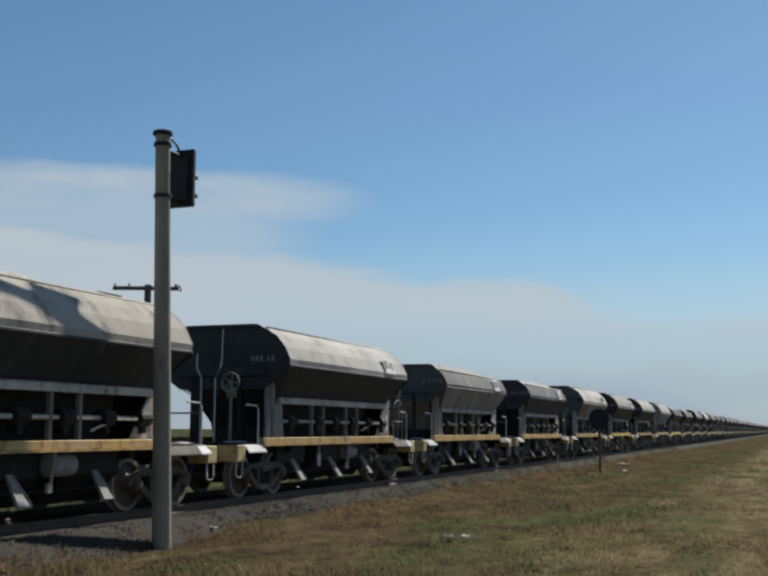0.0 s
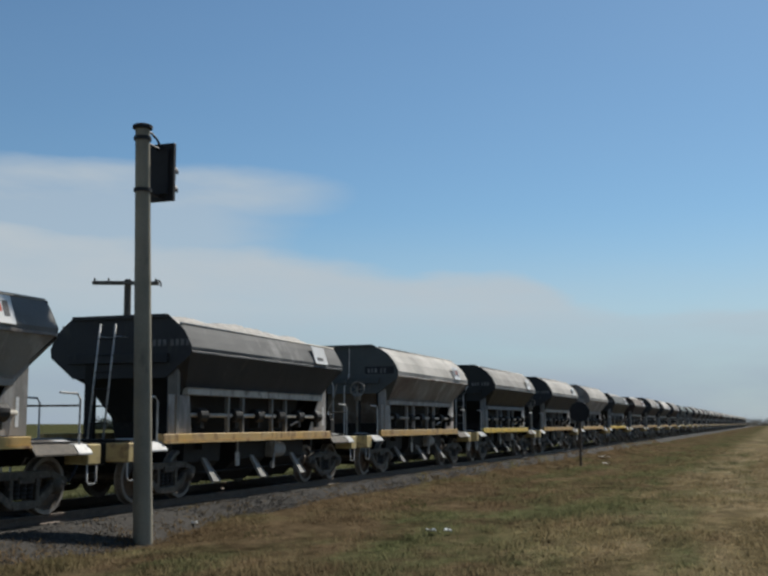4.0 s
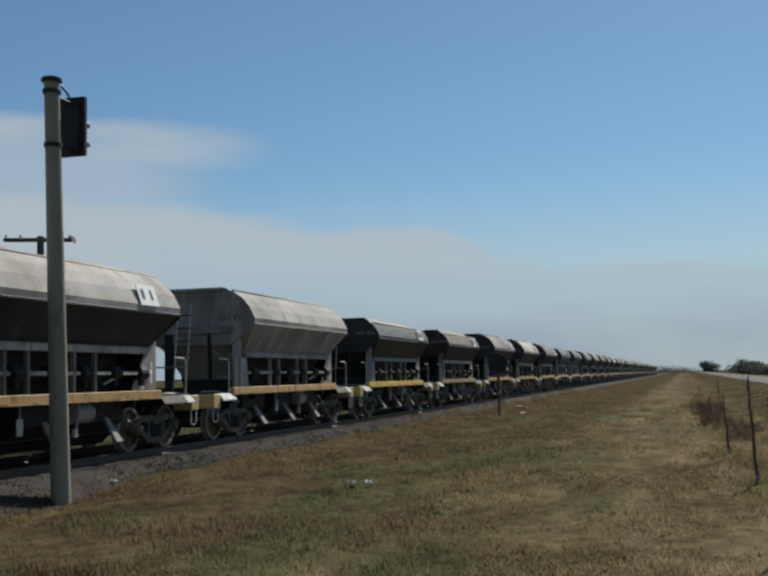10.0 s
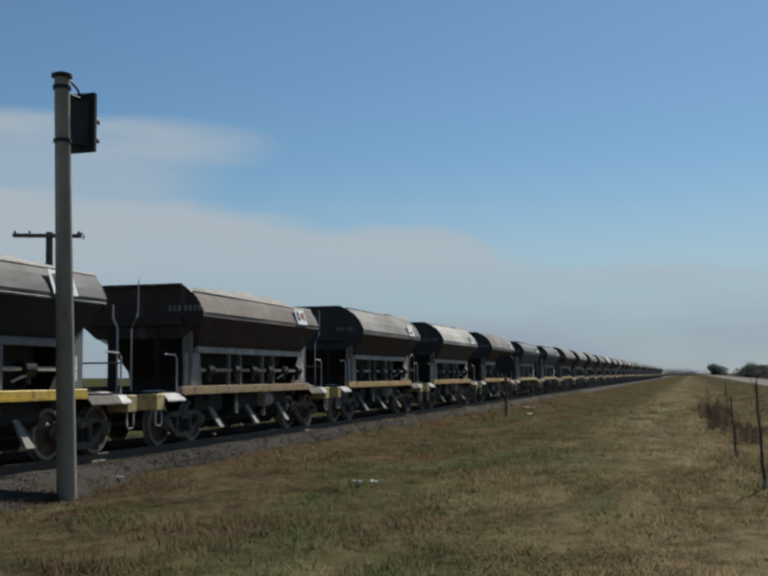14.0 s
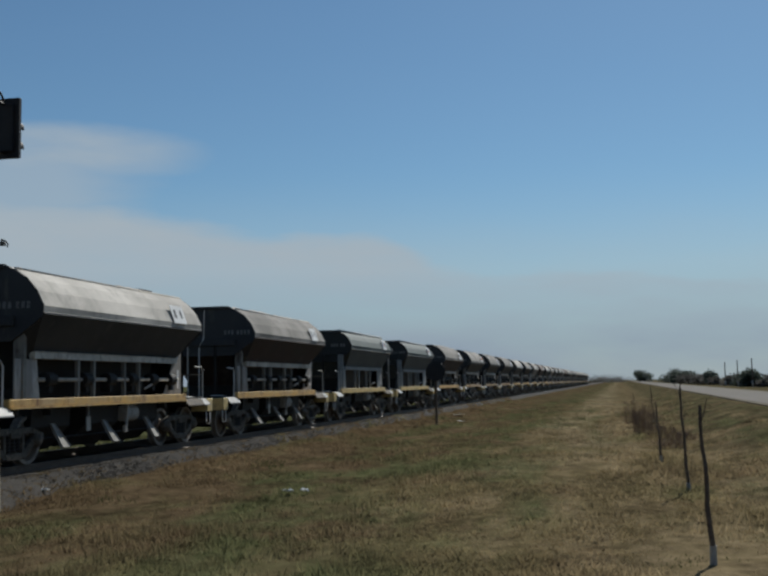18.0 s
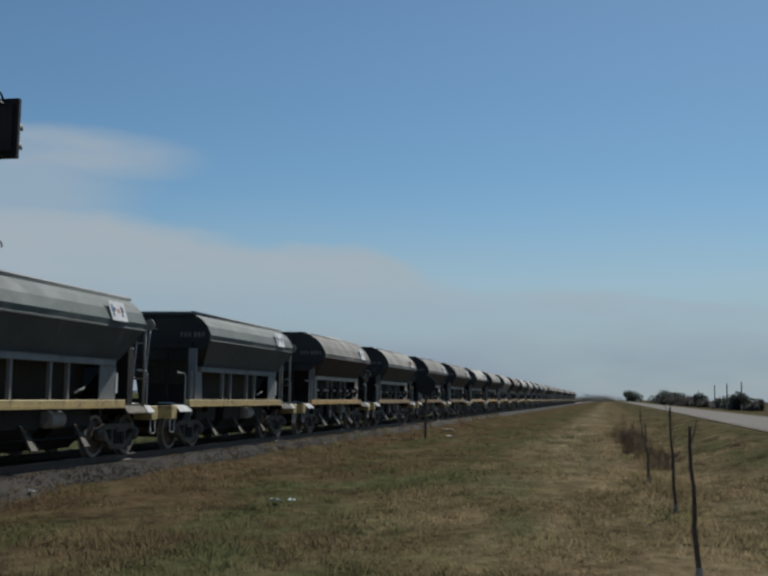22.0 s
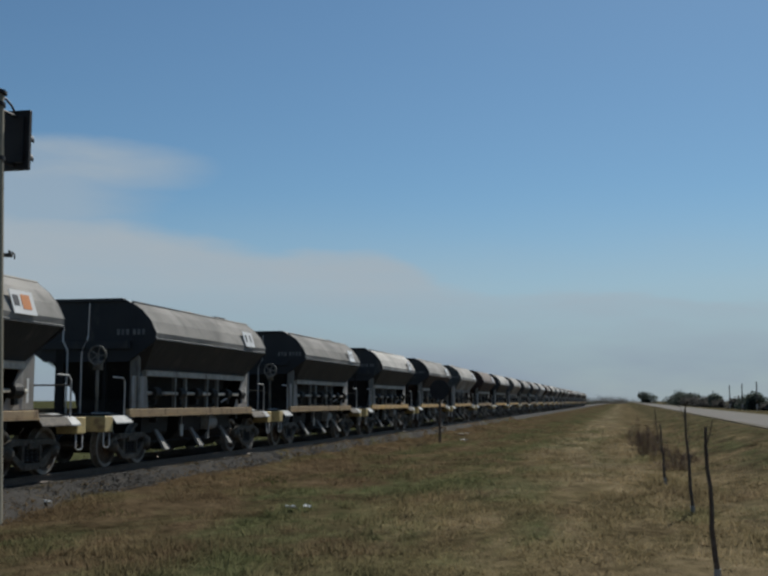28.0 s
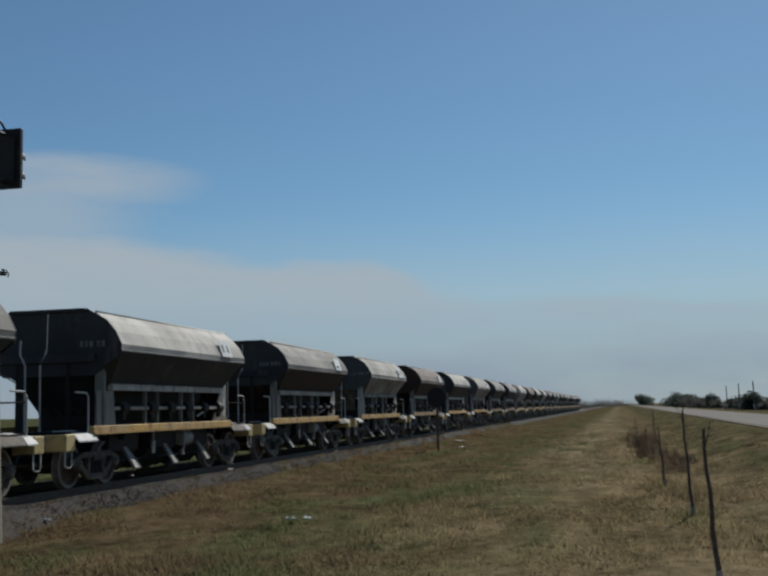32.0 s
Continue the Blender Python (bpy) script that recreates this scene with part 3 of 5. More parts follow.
def bank_z(x, y):
    """Top of the ballast or the ground, whichever is higher."""
    u, toe = x - TRACK_X, ballast_toe(y)
    return max(ground_z(x, y), -0.14 - 0.48 * max(0.0, u - 1.42) / (toe - 1.42) if u < toe else -9.0)


def build_track():
    y0, y1 = -60.0, 1200.0
    bal = Geo()
    prof = [(-2.3, -0.62), (-1.42, -0.14), (-0.98, -0.13), (-0.72, -0.20), (0.72, -0.20), (0.98, -0.13), (1.42, -0.14), (2.3, -0.62)]
    ys = spaced([(y0, 0, 4), (0, 80, 0.5), (80, 240, 3), (240, y1, 60)])
    vs, fs = [], []
    for y in ys:
        for x, z in prof:
            toe = x > 2
            w = noise.noise((x * 2.0, y * 0.9, 3.3)) * (0.16 if toe else 0.03)
            vs.append((TRACK_X + (ballast_toe(y) if toe else x) + w, y, z + (0 if toe else 0.5 * w)))
    n = len(prof)
    for j in range(len(ys) - 1):
        fs += [(j * n + i, j * n + i + 1, (j + 1) * n + i + 1, (j + 1) * n + i) for i in range(n - 1)]
    bal.add(vs, fs)
    track = thing("railway_track", "single railway track on grey crushed-stone ballast", "railway track", kind="structure")
    part("ballast_bed", bal.mesh("ballast_bed", M_BALLAST), track, "grey crushed-stone ballast bank")
    rail = Geo()
    half = [(0.07, -0.16), (0.07, -0.145), (0.012, -0.12), (0.012, -0.045), (0.036, -0.035), (0.036, -0.004), (0.028, 0.0)]
    rail.prism(half + [(-x, z) for x, z in reversed(half)], "y", y0, y1)
    me = rail.mesh("rail", M_RAIL)
    for s in (-1, 1):
        part("rail", me, track, "worn brown steel rail with a bright head", pose(TRACK_X + s * 0.87, 0, 0))
    sl = Geo().box(-1.35, 1.35, -0.12, 0.12, -0.30, -0.155).mesh("sleeper", M_SLEEPER, 0.015)
    y = 4.0
    for i in range(240):
        part("sleeper", sl, track, "", pose(TRACK_X + random.uniform(-.03, .03), y, random.uniform(-.012, .0), 0, 0, random.uniform(-.8, .8)))
        y += 0.62
    # loose stones on the near shoulder
    st = Geo()
    rnd = random.Random(4)
    for i in range(22000):
        yy = 9 + 51 * rnd.random() ** 1.7
        xx = 0.95 + (ballast_toe(yy) - 0.93) * rnd.random() ** 0.8
        zz = -0.135 if xx < 1.42 else bank_z(TRACK_X + xx, yy)
        r = rnd.uniform(0.010, 0.026)
        a = [Vector((rnd.gauss(0, 1), rnd.gauss(0, 1), rnd.gauss(0, 1))).normalized() * r * rnd.uniform(0.7, 1.2) for _ in range(5)]
        c = Vector((TRACK_X + xx, yy, zz + 0.002))
        q = [c + Vector((r, 0, 0)), c + Vector((-r, 0, 0)) , c + Vector((0, r, 0)), c + Vector((0, -r, 0)), c + Vector((0, 0, r * .45)), c + Vector((0, 0, -r * .5))]
        q = [p + 0.35 * a[k % 5] for k, p in enumerate(q)]
        st.add(q, [(0, 2, 4), (2, 1, 4), (1, 3, 4), (3, 0, 4), (2, 0, 5), (1, 2, 5), (3, 1, 5), (0, 3, 5)])
    me = bpy.data.meshes.new("ballast_stones")
    me.from_pydata(st.v, [], st.f)
    me.materials.append(M_CHIP)
    tagged(part("ballast_stones", me, track, "loose grey ballast stones"), kind="stuff")


build_track()


# ---- the train: ballast hopper wagons ----
# Wagon space: y = 0 at the leading coupler face, +y to the rear, z = 0 on the rail, +x on the side towards the road.
LENGTH, SPEED = 11.0, 6.15
FRONT = 16.45                      # leading face of wagon 0 at the clip's start, less the lag below
FIRST, LAST, NEAR_LAST = -1, 41, 20
# the train runs at 22 km/h with slight surges: (seconds, metres by which it lags the even pace)
LAG = [(0, 1.4), (1, 1.55), (3, 1.25), (4, 0.95), (6, 0.0), (9, 0.15), (13, 0.3), (14, 0.0), (16, -0.85), (19, -0.95), (23, -1.15), (25, -1.25), (27, -1.3), (29, -0.95), (31, -0.3), (32, 0.0)]
BODY0, BODY1 = 1.98, 9.18
MESHES = {}


def cached(key, mat, build, bevel=0.0, smooth=False):
    k = (key, mat.name)
    if k not in MESHES:
        g = Geo()
        build(g)
        MESHES[k] = g.mesh(key, mat, bevel, smooth)
    return MESHES[k]


# cross-sections of the two body types: upper side from the fold to the rim, crest of the end sheet
TALL = {"side": [(1.58, 2.66), (1.59, 2.77), (1.46, 3.03), (1.27, 3.25), (1.03, 3.43)], "crest": (0.84, 3.51)}
LOW = {"side": [(1.48, 2.64), (1.49, 2.71), (1.42, 2.86), (1.34, 3.00), (1.25, 3.13)], "crest": (1.00, 3.31)}
FRAMED = {"side": [(1.48, 2.66), (1.50, 2.78), (1.40, 3.00), (1.25, 3.16), (1.06, 3.29)], "crest": (1.02, 3.31)}
BODY = [TALL]


def upper_side(g, s):
    prof = BODY[0]["side"]
    n = len(prof)
    ys = [BODY0 + 0.022 + (BODY1 - BODY0 - 0.044) * j / 12 for j in range(13)]
    dent = lambda i, j: 0.014 * noise.noise((i * 1.7 + s, j * 0.9, 5.5)) if 0 < i < n - 1 and 0 < j < 12 else 0.0
    out = [(s * (x + dent(i, j)), y, z) for j, y in enumerate(ys) for i, (x, z) in enumerate(prof)]
    inn = [(s * (x - 0.022), y, z - 0.012) for y in ys for x, z in prof]
    o = len(out)
    fs = [(j * n + i, j * n + i + 1, (j + 1) * n + i + 1, (j + 1) * n + i) for j in range(12) for i in range(n - 1)]
    fs += [tuple(o + q for q in reversed(f)) for f in fs]
    for i in range(n - 1):
        fs += [(i, i + 1, o + i + 1, o + i), (12 * n + i, o + 12 * n + i, o + 12 * n + i + 1, 12 * n + i + 1)]
    for j in range(12):
        for i in (0, n - 1):
            fs.append((j * n + i, (j + 1) * n + i, o + (j + 1) * n + i, o + j * n + i))
    g.add(out + inn, fs)


FOOT0, FOOT1, FOOT_X, FOOT_FAR = 2.40, 8.58, 1.16, 3.10      # lower edge of the tapering hopper body


def lower_side(g, s):
    """Lower side, drawn in at the foot on all sides, with the dark corner facet towards each end."""
    w = BODY[0]["side"][0][0] - 0.004
    foot = FOOT0 if s > 0 else FOOT_FAR
    a = [(s * w, BODY0 + 0.024, BODY[0]["side"][0][1] - 0.03), (s * FOOT_X, foot, 1.98), (s * FOOT_X, FOOT1, 1.98), (s * w, BODY1 - 0.024, BODY[0]["side"][0][1] - 0.03)]
    b = [(x - s * 0.022, y, z + 0.01) for x, y, z in a]
    g.add(a + b, [(0, 1, 2, 3), (7, 6, 5, 4), (0, 4, 5, 1), (1, 5, 6, 2), (2, 6, 7, 3), (3, 7, 4, 0)])


def corner_facet(g, s, front):
    """Triangular sheet between the end sheet's lower corner and the foot of the side."""
    w = BODY[0]["side"][0][0] - 0.03
    y0, y1 = (BODY0 + 0.026, FOOT0 if s > 0 else FOOT_FAR) if front else (BODY1 - 0.026, FOOT1)
    a = [(s * w, y0, 2.54), (s * 0.98, y0, 2.18), (s * 0.98, y1, 1.86), (s * (FOOT_X - 0.004), y1, 1.975)]
    d = 0.02 if front else -0.02
    b = [(x, y + d, z) for x, y, z in a]
    g.add(a + b, [(0, 1, 2, 3), (7, 6, 5, 4), (0, 4, 5, 1), (1, 5, 6, 2), (2, 6, 7, 3), (3, 7, 4, 0)])


def waist(g, s):
    w = BODY[0]["side"][0][0]
    z = BODY[0]["side"][0][1]
    g.prism([(s * w, z), (s * (w + 0.022), z), (s * (w + 0.022), z - 0.05), (s * w, z - 0.05)], "y", BODY0 + 0.022, BODY1 - 0.022)


def rim(g, s):
    x, z = BODY[0]["side"][-1]
    g.tube([(s * x, BODY0 + 0.03, z + 0.005), (s * x, BODY1 - 0.03, z + 0.005)], 0.022, 8)


def end_sheet(g, y, d, front=True):
    (x0, z0), side = BODY[0]["crest"], BODY[0]["side"]
    if front:
        half = [(x0, z0)] + [(x + 0.012, z + 0.012) for x, z in reversed(side[:-1])]
    else:
        half = [(x + 0.004, z) for x, z in reversed(side)]
    half += [(side[0][0], side[0][1] - 0.08), (0.98, 2.16)]
    g.prism(half + [(-x, z) for x, z in reversed(half)], "y", y, y + d)


def end_rib(g, y, d, front=True):
    x, z = BODY[0]["crest"] if front else BODY[0]["side"][-1]
    g.box(-x, x, y - d, y, z - 0.07, z)
    g.box(-1.05, 1.05, y - 1.2 * d, y, 2.43, 2.60)


def end_slope(g, front):
    """Sloping hopper end, drawn in towards its foot."""
    y0, y1, d = (BODY0 + 0.05, FOOT0 + 0.75, 0.03) if front else (BODY1 - 0.05, FOOT1 - 0.75, -0.03)
    a = [(-0.92, y0, 2.30), (0.92, y0, 2.30), (0.60, y1, 1.12), (-0.60, y1, 1.12)]
    b = [(x, y + d, z) for x, y, z in a]
    g.add(a + b, [(0, 1, 2, 3), (7, 6, 5, 4), (0, 4, 5, 1), (1, 5, 6, 2), (2, 6, 7, 3), (3, 7, 4, 0)])


def hopper_core(g):
    g.prism([(-0.85, 1.95), (0.85, 1.95), (0.62, 0.78), (-0.62, 0.78)], "y", BODY0 + 0.95, BODY1 - 1.15)
    g.prism([(-1.10, 2.2), (1.10, 2.2), (0.85, 1.95), (-0.85, 1.95)], "y", BODY0 + 0.9, BODY1 - 0.9)


def flange(g, s):
    y0 = FOOT0 - 0.02 if s > 0 else FOOT_FAR
    x0, x1 = sorted((s * 1.10, s * 1.215))
    g.box(x0, x1, y0, FOOT1 + 0.02, 1.865, 1.985)
    x0, x1 = sorted((s * 1.10, s * 1.235))
    g.box(x0, x1, y0, FOOT1 + 0.02, 1.985, 2.0)


def gusset(g, s, y0, w0, w1):
    """Wide corner plate between sill and flange, slanted on its inner edge."""
    g.prism([(y0, 1.17), (y0 + w0, 1.17), (y0 + w1, 1.86), (y0, 1.86)], "x", s * 1.13, s * 1.16)


def rear_gusset(g, s):
    g.prism([(8.05, 1.17), (9.02, 1.17), (9.02, 2.26), (8.62, 1.96)], "x", s * 1.10, s * 1.13)


def sill(g, s):
    x0, x1 = sorted((s * 1.16, s * 1.30))
    g.box(x0, x1, 1.45, 8.92, 1.03, 1.165)


def sill_lip(g, s):
    x0, x1 = sorted((s * 1.16, s * 1.33))
    g.box(x0, x1, 1.45, 8.92, 1.0, 1.03)


def centre_sill(g):
    g.box(-0.28, 0.28, 0.35, LENGTH - 0.35, 0.70, 1.02)
    for y in (1.9, 3.1, 8.1, 9.3):
        g.box(-1.16, 1.16, y - 0.07, y + 0.07, 0.86, 1.02)


def headstock(g, y):
    g.box(-0.86, 0.86, y - 0.09, y + 0.09, 0.70, 1.03)


def headstock_end(g, y, s):
    x0, x1 = sorted((s * 0.86, s * 1.30))
    g.box(x0, x1, y - 0.17, y + 0.17, 0.72, 1.03)


def stirrup(g, s, y):
    g.tube([(s * 1.25, y - 0.12, 0.74), (s * 1.25, y - 0.12, 0.46), (s * 1.25, y - 0.07, 0.42), (s * 1.25, y + 0.07, 0.42), (s * 1.25, y + 0.12, 0.46), (s * 1.25, y + 0.12, 0.74)], 0.016, 6)


def arch_rail(g, y):
    pts = [(1.08, y - 0.34, 1.07)] + [(1.08, y - 0.34 * math.cos(radians(a)), 1.85 + 0.28 * math.sin(radians(a))) for a in range(0, 181, 30)] + [(1.08, y + 0.34, 1.07)]
    g.tube(pts, 0.022, 8)
    g.tube([(1.08, y - 0.34, 1.55), (1.08, y + 0.34, 1.55)], 0.016, 6)


def lever_stand(g, y):
    g.box(0.38, 0.85, y - 0.12, y + 0.12, 1.075, 1.45)
    g.box(0.42, 0.80, y - 0.08, y + 0.08, 1.45, 1.58)


def stand_lever(g, x, y, lean):
    g.tube([(x, y, 1.70), (x + 0.2 * lean, y + 0.1 * lean, 2.0), (x + 0.3 * lean, y + 0.15 * lean, 2.32)], 0.022, 6, 0.015)


def deck(g, y0, y1):
    g.box(-1.15, 1.15, y0, y1, 1.035, 1.075)


def step_plate(g, s, y0, y1):
    g.prism([(s * 0.80, 1.10), (s * 1.26, 1.03), (s * 1.36, 0.90), (s * 1.36, 0.87), (s * 1.24, 0.99), (s * 0.80, 1.06)], "y", y0, y1)


def chute(g, s, y):
    """Sloping chute tongue, narrow above and wider at the mouth, with raised lips."""
    a = [(s * 0.98, y - 0.06, 0.68), (s * 0.98, y + 0.06, 0.68), (s * 1.28, y + 0.15, 0.25), (s * 1.28, y - 0.15, 0.25)]
    b = [(p[0] + s * 0.03, p[1], p[2] + 0.02) for p in a]
    g.add(a + b, [(0, 1, 2, 3), (7, 6, 5, 4), (0, 4, 5, 1), (1, 5, 6, 2), (2, 6, 7, 3), (3, 7, 4, 0)])
    for d in (-1, 1):
        g.tube([(s * 1.02, y + 0.06 * d, 0.70), (s * 1.32, y + 0.15 * d, 0.275)], 0.012, 5)


def chute_body(g, y):
    g.prism([(-1.02, 1.0), (1.02, 1.0), (1.0, 0.64), (0.55, 0.20), (-0.55, 0.20), (-1.0, 0.64)], "y", y - 0.72, y + 0.66)


def hanging_plate(g, s):
    g.tube([(s * 1.18, 4.42, 1.0), (s * 1.18, 4.42, 0.78)], 0.012, 6)
    g.box(min(s * 1.17, s * 1.185), max(s * 1.17, s * 1.185), 4.34, 4.50, 0.52, 0.79)


def pull_rod(g, s):
    """Slanting door rod that hangs from the sill between the chutes."""
    g.tube([(s * 1.19, 6.10, 1.0), (s * 1.20, 6.0, 0.48)], 0.026, 6)
    g.box(min(s * 1.16, s * 1.215), max(s * 1.16, s * 1.215), 5.94, 6.04, 0.42, 0.56)


def tank(g, s, y):
    g.lathe([(-0.30, 0.10), (-0.26, 0.17), (0.26, 0.17), (0.30, 0.10)], "y", 16, (s * 1.02, y, 0.80))


def gear_pipe(g, s):
    g.tube([(s * 1.15, 2.55, 1.50), (s * 1.15, 8.75, 1.50)], 0.038, 8)


def collar(g, s, y):
    g.lathe([(-0.16, 0.05), (-0.14, 0.135), (0.14, 0.135), (0.16, 0.05)], "y", 14, (s * 1.14, y, 1.50))
    g.box(min(s * 1.0, s * 1.2), max(s * 1.0, s * 1.2), y - 0.06, y + 0.06, 1.26, 1.47)


def lever(g, s, y):
    g.tube([(s * 1.14, y, 1.30), (s * 1.20, y + 0.10, 1.36), (s * 1.20, y + 0.28, 1.40)], 0.022, 6)


def post(g, s, y):
    g.box(min(s * 1.11, s * 1.19), max(s * 1.11, s * 1.19), y - 0.04, y + 0.04, 1.165, 1.86)


def end_post(g, x, y):
    w = 0.10 if abs(x) > 0.5 else 0.035
    g.box(x - w, x + w, y - 0.05, y + 0.05, 1.07, 2.435)


def corner_rail(g, s, y, back):
    """Bent pipe rail at a platform corner."""
    g.tube([(s * 1.22, y, 0.95), (s * 1.22, y, 1.72), (s * 1.22, y + 0.08 * back, 1.80), (s * 1.20, y + 0.48 * back, 1.81)], 0.018, 8)


def cross_rail(g, y):
    g.tube([(-1.22, y, 1.62), (1.22, y, 1.62)], 0.018, 6)


def ladder_rail(g, x, y, d):
    g.tube([(x, y, 1.05), (x + 0.02, y + 0.10 * d, 2.45), (x + 0.06, y + 0.35 * d, 2.62), (x + 0.02, y + 0.5 * d, 3.1)], 0.018, 8)


def rung(g, x, y, z):
    g.tube([(x - 0.2, y, z), (x + 0.2, y, z)], 0.016, 6)


def bent_rod(g, x, y, d, tall=True):
    """Upright grab rod that flares to one side (d) near its top and runs back to the end sheet."""
    g.tube([(x, y, 1.05), (x, y, 2.34), (x + 0.03 * d, y, 2.42), (x + 0.11 * d, y, 2.56), (x + 0.12 * d, y + 0.03, 2.84 if tall and d < 0 else 2.66)], 0.019, 8)
    if not tall:
        g.tube([(x + 0.12 * d, y + 0.03, 2.66), (x + 0.20 * d, y + 0.03, 2.67)], 0.014, 6)
    elif d > 0:
        g.tube([(x + 0.12 * d, y + 0.03, 2.64), (x + 0.12 * d, y + 0.06, 3.34)], 0.010, 6)


def straight_rod(g, x):
    """Rail of the tall ladder before the end sheet, with a bracket near its top."""
    g.tube([(x, 1.34, 1.07), (x + 0.03, 1.58, 3.12)], 0.018, 6)
    g.tube([(x + 0.027, 1.55, 2.90), (x + 0.027, BODY0 + 0.005, 2.90)], 0.010, 5)


def brake_column(g):
    g.tube([(0.76, 1.05, 1.05), (0.76, 1.05, 2.30)], 0.035, 8)
    g.tube([(0.76, 1.05, 2.25), (0.81, 0.95, 2.25)], 0.03, 8)
    g.box(0.68, 0.84, 1.0, 1.14, 1.95, 2.15)


def brake_wheel(g):
    n, R = 22, 0.19
    c = Vector((0.81, 0.93, 2.25))
    ring = [c + Vector((0, 0, 0)) + R * Vector((math.cos(2 * math.pi * k / n), 0, math.sin(2 * math.pi * k / n))) for k in range(n + 1)]
    g.tube(ring, 0.022, 6)
    for k in range(5):
        a = 2 * math.pi * k / 5
        g.tube([c, c + R * Vector((math.cos(a), 0, math.sin(a)))], 0.014, 5)


def coupler(g, front):
    y0, y1, d = (0.0, 0.5, 1) if front else (LENGTH, LENGTH - 0.5, -1)
    a, b = sorted((y0 + 0.18 * d, y1 + 0.1 * d))
    g.box(-0.10, 0.10, a, b, 0.74, 0.96)
    a, b = sorted((y0 - 0.03 * d, y0 + 0.24 * d))
    g.box(-0.22, 0.14, a, b, 0.68, 1.02)


def hose(g, x, front):
    y, d = (0.42, -1) if front else (LENGTH - 0.42, 1)
    g.tube([(x, y, 0.78), (x, y + 0.14 * d, 0.72), (x, y + 0.28 * d, 0.52), (x, y + 0.40 * d, 0.42)], 0.024, 6)


def brake_rig(g):
    g.tube([(0.45, 2.9, 0.62), (0.45, 8.4, 0.62)], 0.03, 6)
    g.box(-0.9, -0.5, 5.0, 5.7, 0.62, 0.98)
    g.tube([(0.85, 2.6, 0.42), (0.85, 8.7, 0.42)], 0.022, 6)


PLATE_Y = 7.52


def plate_frame():
    """Lower corner, up direction and normal of the sign plate on the upper side."""
    u = Vector((-0.34, 1.0)).normalized()
    return Vector(BODY[0]["side"][1]) - 0.03 * u, u, Vector((u.y, -u.x))


def plate_strip(g, y, w=0.70):
    """A flat sign plate on the upper side, near the rear."""
    q, u, n = plate_frame()
    p = q + 0.42 * u
    g.prism([tuple(p + 0.016 * n), tuple(q + 0.016 * n), tuple(q + 0.028 * n), tuple(p + 0.028 * n)], "y", y, y + w)
    for a in (0.3, w - 0.15):
        g.tube([(p.x + 0.01, y + a, p.y - 0.06), (p.x - 0.15, y + a, p.y - 0.10)], 0.012, 5)


def plate_mark(g, y, marks):
    """Bars and blocks on the sign plate: (along, up, width, height) from the plate's lower corner."""
    q, u, n = plate_frame()
    for a, h, w, t in marks:
        a, w, p0, p1 = 1.12 * a, 1.12 * w, q + u * 0.76 * h, q + u * 0.76 * (h + t)
        g.prism([tuple(p0 + 0.0285 * n), tuple(p1 + 0.0285 * n), tuple(p1 + 0.033 * n), tuple(p0 + 0.033 * n)], "y", y + a, y + a + w)


def number_bar(g):
    """One stroke of an unreadable painted number on the end sheet."""
    g.box(-0.033, 0.033, BODY0 - 0.006, BODY0 - 0.001, 2.68, 2.80)


def side_tag(g):
    g.box(1.161, 1.168, 8.72, 8.79, 1.30, 1.72)


def cover_frame(g):
    for s in (-1, 1):
        x, z = 1.04, 3.335
        g.tube([(s * x, BODY0 - 0.1, z), (s * x, BODY1 + 0.1, z)], 0.04, 8)
    for y in (BODY0, BODY0 + 2.5, BODY0 + 5.0, BODY1):
        g.tube([(-x, y, z), (x, y, z)], 0.035, 6)


def rear_disc(g):
    """Round hand-wheel disc on the rear column."""
    g.lathe([(0, 0.0), (0, 0.13), (0.03, 0.13), (0.045, 0.08), (0.05, 0.0)], "y", 16, (1.31, 9.95, 2.80))


def rear_column(g):
    g.tube([(1.25, 9.90, 1.03), (1.25, 9.90, 2.84)], 0.032, 8)
    g.tube([(1.25, 9.90, 2.80), (1.31, 9.97, 2.80)], 0.025, 8)
    g.tube([(0.85, 9.90, 1.08), (0.85, 9.90, 2.45)], 0.016, 6)
    g.tube([(0.85, 9.90, 2.40), (1.25, 9.90, 2.40)], 0.016, 6)


# bogies
WHEEL_R, AXLE = 0.43, 0.74


def side_frame(g, s):
    x0, x1 = sorted((s * 1.00, s * 1.12))
    # straight top chord, dropped at the axle boxes, a V of two struts, bolster columns and a spring seat
    chord = [(-0.96, 0.54), (-0.56, 0.67), (0.56, 0.67), (0.96, 0.54), (0.96, 0.42), (0.58, 0.555), (-0.58, 0.555), (-0.96, 0.42)]
    for a, b, c, d in ((0, 1, 6, 7), (1, 2, 5, 6), (2, 3, 4, 5)):
        g.prism([chord[a], chord[b], chord[c], chord[d]], "x", x0, x1)
    for q in (-1, 1):
        g.prism([(q * 0.84, 0.47), (q * 0.70, 0.52), (q * 0.20, 0.22), (q * 0.30, 0.13)], "x", x0 + 0.003, x1 - 0.003)
        g.prism([(q * 0.33, 0.16), (q * 0.25, 0.16), (q * 0.25, 0.56), (q * 0.33, 0.56)], "x", x0 + 0.006, x1 - 0.006)
    g.prism([(-0.31, 0.25), (0.31, 0.25), (0.24, 0.13), (-0.24, 0.13)], "x", x0 - 0.003, x1 + 0.003)


